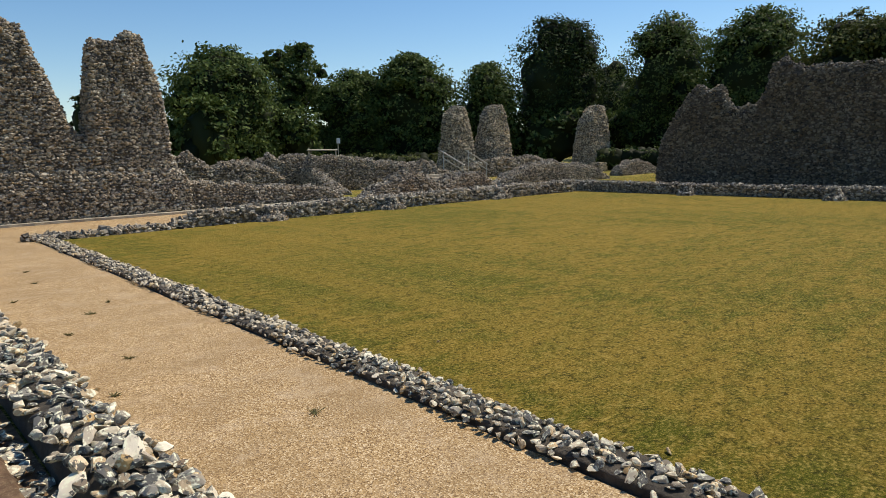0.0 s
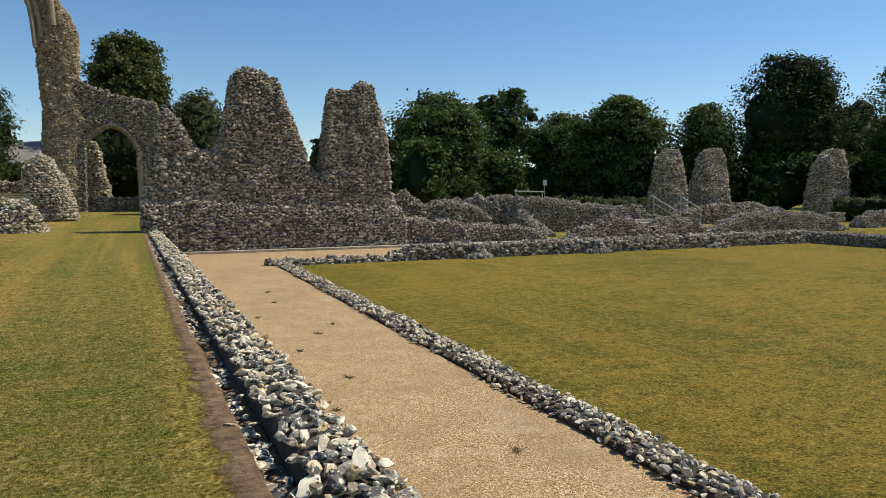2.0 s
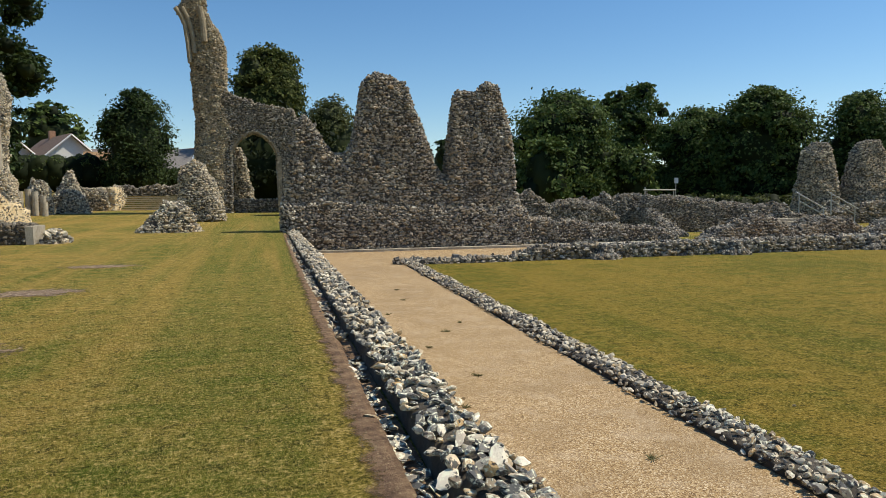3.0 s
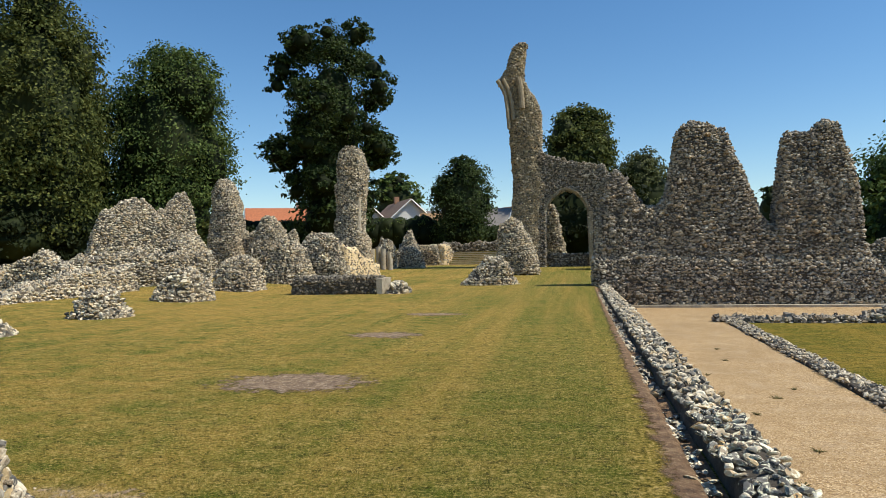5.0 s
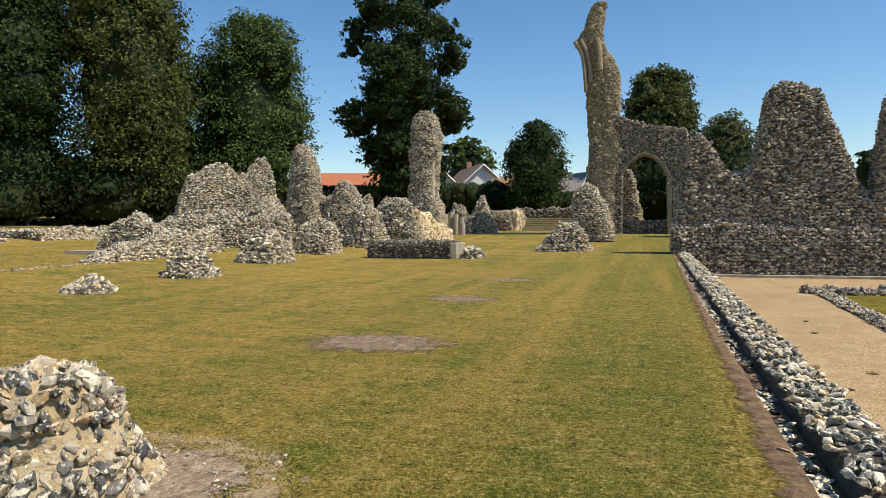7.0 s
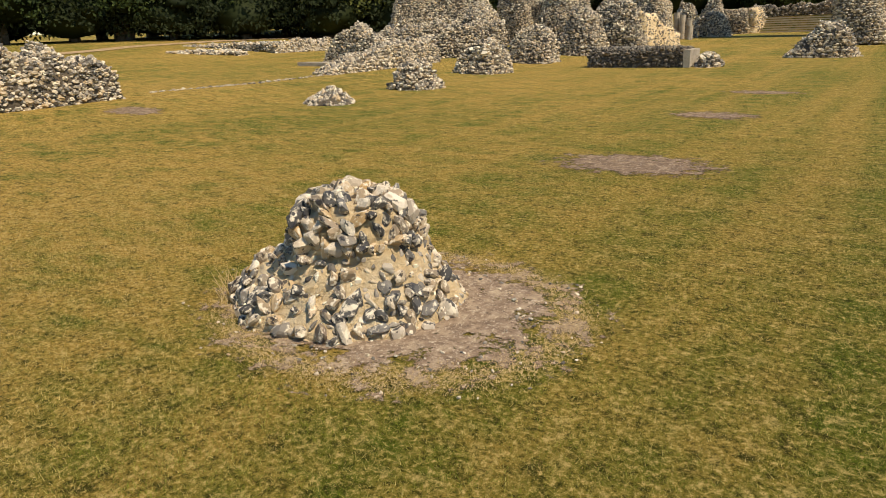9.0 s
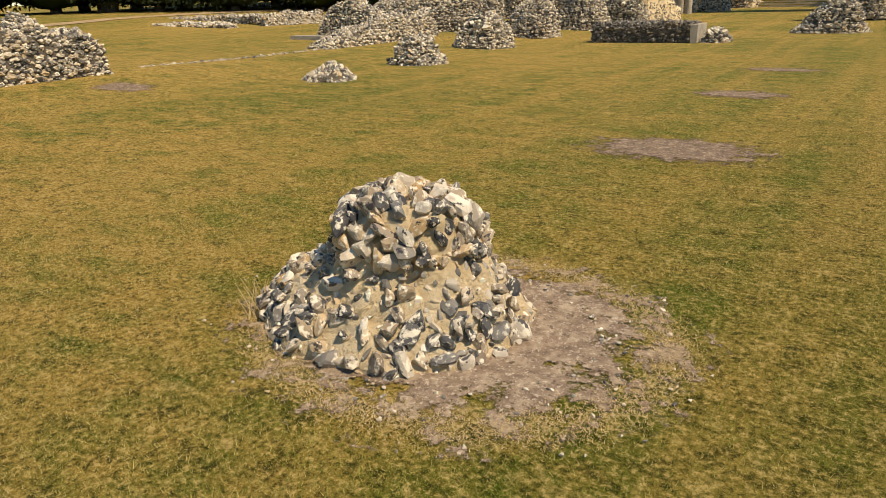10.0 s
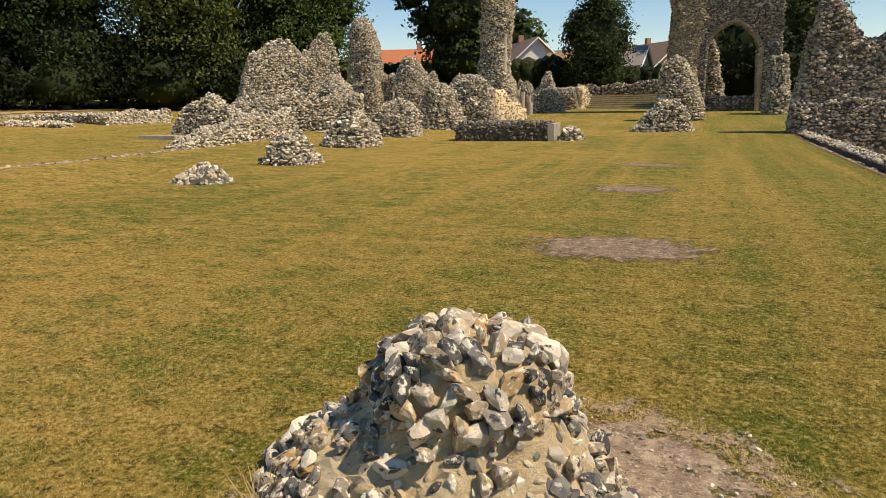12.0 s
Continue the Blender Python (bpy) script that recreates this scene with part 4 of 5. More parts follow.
mass("pier_stump", "squat square flint pier stump", "ruined pier",
     [(-0.03, -14.89, -12.88, 27.7, 29.6), (0.17, -14.82, -12.98, 27.74, 29.56), (0.61, -14.77, -12.99, 27.82, 29.48), (1.08, -14.64, -13.05, 27.92, 29.38), (1.36, -14.36, -13.22, 28.04, 29.26), (1.53, -14.08, -13.48, 28.18, 29.12)], 0.058, 112, "nave piers", square=0.45)
mass("pier_stump", "broad rounded flint pier stump", "ruined pier",
     [(-0.03, -15.26, -12.69, 33.0, 35.0), (0.4, -15.18, -12.74, 33.04, 34.96), (0.95, -15.01, -12.79, 33.13, 34.87), (1.51, -14.68, -13.05, 33.23, 34.77), (2.0, -14.42, -13.22, 33.36, 34.64), (2.33, -14.17, -13.63, 33.5, 34.5)], 0.058, 112, "nave piers")
mass("ruined_turret", "leaning flint mass with a dark hollow behind the nave piers", "ruined wall",
     [(0.3, -19.78, -17.64, 40, 42), (1.2, -19.78, -17.64, 40.0, 42.0), (1.71, -19.53, -17.4, 40.03, 41.97), (2.22, -19.43, -17.27, 40.1, 41.9), (2.73, -19.33, -17.37, 40.18, 41.82), (3.23, -19.2, -17.54, 40.27, 41.73), (3.74, -18.91, -17.82, 40.38, 41.62), (4.11, -18.67, -18.22, 40.5, 41.5)], 0.058, 112)
ruin("wall_stub", "low flint wall with a dark recess beside the turret", "ruined wall", (-22.4, 43.6), (-17.6, 43.4), [(0, 3.2), (2.0, 2.9), (3.2, 2.5), (4.8, 2.8)], 0.3, 0.9, 0.7, 0.058, 112, 0.115, facing=flint_pale, step=0.25)
mass("pier_stump", "rounded flint pier with one plastered side", "ruined pier",
     [(0.18, -14.38, -11.54, 36.0, 37.8), (0.81, -14.43, -11.75, 36.04, 37.76), (1.44, -14.42, -11.94, 36.11, 37.69), (2.08, -14.37, -12.12, 36.21, 37.59), (2.46, -14.17, -12.4, 36.32, 37.48), (2.85, -13.77, -12.81, 36.45, 37.35)], 0.058, 112, "nave piers")
ruin("plaster_wall", "pale plastered wall face between the piers", "ruined wall", (-12.0, 36.9), (-11.3, 41.0), [(0, 2.0), (1.0, 1.75), (1.8, 1.6), (3.0, 1.3), (4.1, 0.9)], 0.1, 0.6, 0.4, 0.05, 26, core=cream_mortar, rough=0.10)
spire = mass("flint_spire", "tall broken pier with pale dressed shafts up one side", "ruined pillar",
     [(0.22, -13.95, -11.91, 40.7, 43.0), (1.47, -14.06, -12.01, 40.71, 42.99), (2.55, -14.16, -12.19, 40.73, 42.97), (3.27, -14.1, -12.43, 40.76, 42.94), (3.99, -14.01, -12.48, 40.79, 42.91), (5.08, -13.96, -12.36, 40.82, 42.88), (5.8, -13.94, -12.26, 40.86, 42.84), (6.9, -13.89, -12.21, 40.9, 42.8), (7.62, -13.87, -12.3, 40.95, 42.75), (8.06, -13.69, -12.54, 40.99, 42.71), (8.35, -13.31, -12.78, 41.05, 42.66)], 0.058, 112, rough=0.06)
for sx, z0, z1 in ((-12.5, 3.1, 7.5), (-12.95, 3.2, 5.9)):
    v, f = tube((sx, 41.2, z0), (sx, 41.3, z1), 0.16, 0.14, 10)
    part("shaft", wob(v, 2, 0.02), f, dressed, spire, "pale dressed stone shaft")

block = thing("masonry_block", -8.5, 26.9, 0, "long low rectangular block of coursed dark flint, shade in its tone", "stone block")
v, t = loft_core(refine([(-0.03, -10.45, -6.8, 26.35, 27.7), (0.55, -10.4, -6.8, 26.35, 27.7), (0.66, -10.3, -6.85, 26.42, 27.6)], 0.1), 60, 0.16, 0.03)
# dark facing also carries the shade of the front face in its colour
clad(block, v, t, 0.055, 110, 0.10, flint_dark_shaded)
# pale strip coloured as the sunlit end face of the block
v, f = box(-6.84, -6.62, 26.31, 27.6, -0.03, 0.63)
part("quoin", wob(v, 2, 0.03), f, dressed, block, "pale end strip, sunlight put into its stone colour")
mass("rubble_heap", "flint rubble at the end of the low block", "rubble heap", [(-0.03, -6.5, -5.7, 26.4, 27.4), (0.3, -6.4, -5.85, 26.5, 27.3), (0.5, -6.3, -6.0, 26.6, 27.2)], 0.08, 60)

# north side of the nave
ruin("nave_wall", "low pale flint wall along the north side of the nave", "ruined wall", (-17.2, 19.0), (-17.85, 26.5),
     [(0, 0.15), (0.5, 0.35), (2.1, 0.72), (3.6, 0.98), (5.7, 1.06), (7.5, 1.05)], 0.1, 0.9, 0.7, 0.058, 112, 0.115, facing=flint_pale, step=0.3)
ruin("nave_wall", "broken flint corner block of the north aisle", "ruined wall", (-21.6, 24.3), (-18.6, 24.5),
     [(0, 0.6), (0.55, 1.2), (0.75, 1.45), (1.2, 1.68), (1.95, 1.72), (2.3, 1.4), (2.6, 1.05), (3.0, 0.8)], 0.1, 1.2, 0.9, 0.058, 112, 0.115, facing=flint_pale, step=0.3)
ruin("nave_wall", "weathered flint wall linking aisle and transept", "ruined wall", (-21.6, 26.6), (-16.7, 30.9),
     [(0, 0.9), (0.35, 1.35), (1.6, 1.7), (3.0, 1.72), (6.5, 1.75)], 0.1, 0.9, 0.8, 0.058, 112, 0.115, facing=flint_pale, step=0.25)
ruin("transept_ruin", "high pale flint wall of the north transept with a saddle top", "ruined wall", (-25.2, 31.2), (-20.6, 37.9),
     [(0, 0.9), (1.25, 1.7), (1.5, 2.9), (1.95, 3.9), (2.75, 4.4), (3.6, 4.75), (4.1, 4.65), (4.8, 4.2), (5.3, 4.2), (5.8, 4.65), (6.25, 5.2), (6.55, 5.05), (6.85, 4.3), (6.95, 3.2), (7.3, 2.55), (7.65, 2.05), (8.1, 1.2)], 0.1, 1.2, 0.8, 0.060, 108, 0.12, facing=flint_pale, step=0.16, rough=0.10, ragged=0.08)
ruin("transept_ruin", "broken flint wall end before the north transept", "ruined wall", (-19.73, 35.2), (-18.04, 30.2),
     [(0, 1.6), (0.8, 2.3), (2.4, 2.65), (4.0, 2.5), (5.0, 1.9)], 0.1, 1.2, 0.9, 0.058, 112, 0.115, facing=flint_pale, step=0.3)
mass("flint_spire", "slender worn flint spire of the north transept", "ruined pillar",
     [(0.3, -23.85, -21.26, 42.0, 44.0), (0.52, -23.85, -21.26, 42.0, 44.0), (2.08, -23.6, -21.4, 42.02, 43.98), (3.25, -23.51, -21.44, 42.05, 43.95), (4.23, -23.33, -21.48, 42.08, 43.92), (5.21, -23.28, -21.55, 42.13, 43.87), (5.99, -23.18, -21.79, 42.18, 43.82), (6.54, -22.94, -22.16, 42.24, 43.76), (6.78, -22.77, -22.42, 42.3, 43.7)], 0.058, 112)
for k, (x0, x1, yy, zz) in enumerate(((-17.4, -15.8, 27.9, 0.25), (-22.8, -21.0, 23.2, 0.32))):
    v, f = box(x0, x1, yy, yy + 0.7, 0.0, zz + 0.1)
    st_ob = thing("stone_ledge", (x0 + x1) / 2, yy, 0, "flat weathered stone ledge on the grass", "stone ledge", "stone ledges")
    part("slab", wob(v, 1.5, 0.05), f, dressed, st_ob)
ruin("nave_wall", "thick pale flint wall fragment of the north aisle", "ruined wall", (-17.02, 10.96), (-16.28, 1.99),
     [(0, 0.35), (0, 0.75), (0.29, 1.08), (0.7, 1.18), (1.6, 1.33), (2.56, 1.36), (9.0, 1.36)], 0.08, 1.2, 1.0, 0.058, 112, 0.115, facing=flint_pale, step=0.25)
line = thing("stone_line", -17.0, 16, 0.1, "thin line of small stones marking a lost wall", "stone line", kind="stuff")
yy = np.linspace(12.3, 19.2, 150)
q = np.stack([-17.3 + 0.5 * np.sin((yy - 12) * 0.4) + RNG.normal(0, 0.08, 150), yy, np.full(150, 0.22)], 1)
sv, sf = stones(q, up_normals(150, 0.3), RNG.uniform(0.03, 0.075, 150))
part("stone_scatter", sv, sf, flint_many, line, kind="stuff")
ruin("boundary_wall", "low pale far wall on the rising lawn", "wall", (-31.2, 29.4), (-30.4, 33.4), [(0, 0.62), (4, 0.66)], ground_z(-30.8, 31.4) - 0.03, 0.6, 0.5, 0.07, 60, core=dressed, facing=flint_pale)
ruin("boundary_wall", "low foundation wall on the far lawn", "wall", (-41, 30.6), (-31.6, 30.0), [(0, 0.2), (5, 0.3), (9.4, 0.28)], ground_z(-36, 30.3), 0.6, 0.5, 0.08, 60, facing=flint_pale)
ruin("boundary_wall", "grass-grown foundation of white stones", "wall", (-36.5, 26.3), (-31.4, 27.4), [(0, 0.10), (2.5, 0.16), (5.2, 0.08)], ground_z(-34, 27), 0.8, 0.6, 0.08, 60, facing=flint_pale)


def track():
    pts = [(-37, 15), (-40, 21), (-43, 27.5), (-44.0, 34), (-43.4, 39.6), (-41.5, 44.5), (-39, 49)]
    v, n = [], 60
    xs_ = np.interp(np.linspace(0, 6, n), range(7), [q[0] for q in pts])
    ys_ = np.interp(np.linspace(0, 6, n), range(7), [q[1] for q in pts])
    for x, y in zip(xs_, ys_):
        for d in (-0.8, -0.3, 0.3, 0.8):
            e = d + 0.15 * noise.noise(Vector((x, y, d)))
            v.append((x + e, y - 0.25 * e, ground_z(x + e, y - 0.25 * e) + 0.03))
    f = [[i * 4 + k, i * 4 + k + 1, (i + 1) * 4 + k + 1, (i + 1) * 4 + k] for i in range(n - 1) for k in range(3)]
    tagged(part("dirt_track", np.array(v), f, gravel, label="pale worn dirt track at the edge of the wood"), kind="structure", category="path")


track()

# ---- great arch and pillar ----
AY = 50.0
pillar = mass("great_pillar", "soaring broken flint pillar with the springing of a lost arch", "ruined pillar",
     [(0.4, -3.7, -1.75, 50, 52.3), (0.68, -3.71, -1.85, 50.0, 52.3), (2.94, -3.74, -1.71, 50.0, 52.3), (4.17, -3.79, -1.72, 50.01, 52.29), (4.99, -3.72, -1.57, 50.02, 52.28), (5.82, -3.69, -1.34, 50.04, 52.26), (6.44, -3.61, -1.18, 50.05, 52.25), (7.06, -3.62, -1.39, 50.07, 52.23), (8.1, -3.71, -1.68, 50.09, 52.21), (9.14, -3.77, -1.61, 50.11, 52.19), (9.97, -3.82, -1.57, 50.13, 52.17), (10.81, -3.87, -1.58, 50.15, 52.15), (11.56, -3.92, -1.55, 50.17, 52.13), (12.06, -3.96, -1.67, 50.2, 52.1), (12.82, -4.01, -1.96, 50.22, 52.08), (13.55, -4.19, -2.46, 50.25, 52.05), (14.2, -4.65, -2.79, 50.28, 52.02), (14.62, -4.41, -2.79, 50.31, 51.99), (15.24, -3.92, -2.84, 50.34, 51.96), (15.87, -3.76, -2.73, 50.37, 51.93), (16.29, -3.64, -2.65, 50.4, 51.9), (16.62, -3.52, -2.65, 50.43, 51.87), (16.94, -3.07, -2.49, 50.46, 51.84)],
     0.066, 80, core=dressed_tan, facing=flint_tan, rough=0.05)
for pts, r in (([(-3.82, 10.6), (-3.9, 12.0), (-4.05, 13.1), (-4.3, 13.7), (-4.62, 14.15)], 0.15), ([(-3.5, 11.2), (-3.6, 12.5), (-3.85, 13.5), (-4.2, 14.2)], 0.15), ([(-2.85, 12.0), (-2.95, 13.4), (-3.1, 14.3)], 0.22)):
    v, f = join([tube((a[0], AY + 0.06, a[1]), (b[0], AY + 0.06, b[1]), r, r, 10) for a, b in zip(pts, pts[1:])])
    part("shaft", wob(v, 1.5, 0.03), f, dressed_tan, pillar, "weathered tan dressed stone shaft")


def arch_top(x):
    """Height of a pointed opening between the jambs."""
    a, b, spring, rise = -1.42, 1.75, 4.1, 1.95
    k = (x - a) / (b - a)
    if k <= 0 or k >= 1:
        return None
    m = min(k, 1 - k) * 2
    return spring + rise * math.sqrt(max(0, 1 - (1 - m) ** 1.6))


arch = thing("great_arch", 0.8, AY + 0.6, 0.5, "pointed archway through a broken flint wall", "archway")
xs = np.linspace(-1.9, 3.0, 46)
tops = np.interp(xs, [-1.9, -1.6, -0.8, 0.4, 1.2, 2.15, 2.9, 3.1], [8.9, 8.75, 8.35, 8.05, 7.85, 7.8, 7.6, 6.6]) + RNG.normal(0, 0.07, 46)
v, f, m = [], [], 14
for i, x in enumerate(xs):
    lo = arch_top(x) or 0.3
    for k in range(m):
        v.append((x, AY + 0.25, lo + (tops[i] - lo) * k / (m - 1)))
    for k in range(m):
        v.append((x, AY + 1.5, tops[i] - (tops[i] - lo) * k / (m - 1)))
w = 2 * m
for i in range(len(xs) - 1):
    f += [[i * w + k, (i + 1) * w + k, (i + 1) * w + (k + 1) % w, i * w + (k + 1) % w] for k in range(w)]
f += [[k for k in range(w)][::-1], [(len(xs) - 1) * w + k for k in range(w)]]
av, at_ = wob(np.array(v), 1.1, 0.07), tris(f)
front_ = at_[0]
out_y = np.cross(av[front_[1]] - av[front_[0]], av[front_[2]] - av[front_[0]])[1]
clad(arch, av, at_ if out_y > 0 else at_[:, ::-1], 0.066, 92, 0.13, flint_many, warm_mortar, turned=True)
prev = None
for k in range(19):
    s = k / 18
    x = -1.40 + 3.13 * s
    z = arch_top(min(max(x, -1.39), 1.72)) or 4.1
    if prev:
        vv, ff = tube((prev[0], AY + 0.28, prev[1] + 0.05), (x, AY + 0.28, z + 0.05), RNG.uniform(0.10, 0.15), RNG.uniform(0.10, 0.15), 5)
        part("voussoir", vv, ff, dressed_tan, arch)
    prev = (x, z)
for jx in (1.78,):
    for k in range(8):
        vv, ff = box(jx - 0.06 - RNG.uniform(0, 0.08), jx + 0.2, AY + 0.16, AY + 0.5, 0.4 + 0.5 * k, 0.88 + 0.5 * k)
        part("jamb_stone", wob(vv, 2, 0.02), ff, dressed_tan, arch)
ruin("sill_wall", "low wall closing the foot of the archway", "wall", (-1.2, AY + 1.0), (1.75, AY + 1.0), [(0, 0.85), (3, 0.85)], 0.5, 0.6, 0.5, 0.08, 50, rough=0.03, ragged=0.02)
mass("wall_fragment", "lit leaning wall fragment seen through the archway", "ruined wall", [(0.8, -1.3, 0.15, 54, 55), (1.9, -1.3, -0.15, 54, 55), (3.2, -1.35, -0.4, 54, 55), (4.4, -1.4, -0.6, 54.1, 54.9), (5.2, -1.4, -0.95, 54.2, 54.8)], 0.066, 84)
mass("wall_stub", "flint jamb stub at the end of the arch wall", "ruined wall", [(0.3, 2.0, 3.3, 46.5, 48), (2.5, 2.1, 3.2, 46.6, 47.9), (3.6, 2.3, 3.0, 46.8, 47.7)], 0.066, 84)

# clustered shafts, lumps and steps at the east end
shafts = thing("column_cluster", -13.8, 50.3, 0.4, "cluster of broken dressed stone columns", "ruined column")
for cx, cy, h in ((-14.4, 50.0, 1.6), (-14.0, 50.2, 1.75), (-13.55, 50.0, 1.6), (-13.15, 50.2, 1.3), (-12.9, 49.6, 0.9), (-14.7, 49.4, 1.0)):
    v, f = tube((cx, cy, 0.35), (cx, cy, 0.45 + h), 0.19, 0.19, 12)
    part("column_drum", wob(v, 2, 0.02), f, dressed, shafts)
mass("wall_stub", "flint stub behind the broken columns", "ruined wall", [(0.3, -14.5, -12.9, 50.8, 52.2), (2.1, -14.4, -13.1, 50.9, 52.1), (2.75, -14.1, -13.5, 51.2, 51.8)], 0.066, 84)
mass("wall_stub", "low flint lump among the broken columns", "ruined wall", [(0.4, -13.0, -10.9, 52, 53.4), (1.6, -12.8, -11.3, 52.2, 53.2), (2.1, -12.5, -11.8, 52.4, 53)], 0.066, 84)
mass("flint_spire", "small pointed flint pier stump", "ruined pillar", [(0.5, -14.2, -12.0, 54.5, 56), (1.8, -13.8, -12.2, 54.6, 55.9), (2.8, -13.3, -12.4, 54.9, 55.6), (3.5, -13.0, -12.7, 55.1, 55.4)], 0.066, 84)
mass("stone_block", "square flint altar block near the steps", "stone block", [(0.5, -13.7, -11.4, 60, 61.5), (2.1, -13.6, -11.5, 60, 61.5), (2.35, -13.4, -11.7, 60.2, 61.3)], 0.066, 84, square=0.3)
mass("stone_block", "pale plastered block beside the steps", "stone block", [(0.5, -11.6, -10.7, 60.5, 63.5), (2.4, -11.5, -10.8, 60.5, 63.5)], 0.08, 14, core=cream_mortar, square=0.3)
estairs = thing("broad_steps", -5.5, 64, 0.5, "broad shallow grass-topped stone steps", "steps")
for k in range(7):
    v, f = box(-12.0, 1.0, 61.8 + 0.75 * k, 62.6 + 0.75 * k + 0.4, 0.3, 0.56 + 0.17 * (k + 1))
    part("step", wob(v, 0.6, 0.02), f, lawn, estairs)
    v, f = box(-12.0, 1.0, 61.72 + 0.75 * k, 61.9 + 0.75 * k, 0.3, 0.50 + 0.17 * (k + 1))
    part("riser", wob(v, 0.8, 0.02), f, dressed, estairs)
ruin("boundary_wall", "low flint wall above the broad steps", "wall", (-12.5, 68.4), (-1, 68.2), [(0, 0.9), (6, 1.0), (6.2, 1.2), (11.5, 1.2)], 1.7, 0.7, 0.6, 0.1, 40, rough=0.05)


# ---- trees, bushes, hedges ----
RNG = np.random.default_rng(41)


def crown_arrays(blobs, leaves, leaf, ragged, hollow=0.74):
    """Leaf blades in clumps over rounded masses, and a dark mass painted as inner shade."""
    blobs = np.array(blobs, float)
    vol = (blobs[:, 3] * blobs[:, 4] + blobs[:, 4] * blobs[:, 5])
    clumps = max(40, leaves // 26)
    b = blobs[RNG.choice(len(blobs), clumps, p=vol / vol.sum())]
    d = RNG.normal(size=(clumps, 3))
    d /= np.linalg.norm(d, axis=1)[:, None]
    d[:, 2] = np.where(d[:, 2] < -0.55, -d[:, 2], d[:, 2])
    rad = RNG.uniform(0.76, 1.0 + ragged, clumps)
    c = b[:, :3] + d * b[:, 3:] * rad[:, None]
    per = leaves // clumps
    sig = np.minimum(np.mean(b[:, 3:], axis=1) * 0.11, 0.42)
    p = np.repeat(c, per, 0) + RNG.normal(size=(clumps * per, 3)) * np.repeat(sig, per)[:, None] * np.array([1.2, 1.2, 0.7])
    n = len(p)
    out = np.repeat(d, per, 0) + RNG.normal(0, 0.75, (n, 3)) + np.array([0, 0, 0.35])
    out /= np.linalg.norm(out, axis=1)[:, None]
    t1, t2 = frames_for(out)
    s = RNG.uniform(0.6, 1.3, n) * leaf
    a, e = t1 * s[:, None], t2 * (s * 0.6)[:, None]
    v = np.stack([p - a, p - e * 0.9 + out * (0.15 * s)[:, None], p + a, p + e], 1).reshape(-1, 3)
    f = np.arange(n * 4).reshape(-1, 4)
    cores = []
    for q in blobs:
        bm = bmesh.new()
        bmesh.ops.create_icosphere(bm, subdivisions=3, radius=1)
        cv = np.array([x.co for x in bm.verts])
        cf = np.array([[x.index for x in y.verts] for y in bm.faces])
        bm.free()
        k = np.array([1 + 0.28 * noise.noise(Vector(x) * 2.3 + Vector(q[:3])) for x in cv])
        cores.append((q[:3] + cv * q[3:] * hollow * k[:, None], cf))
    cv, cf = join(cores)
    return v, f, cv, cf


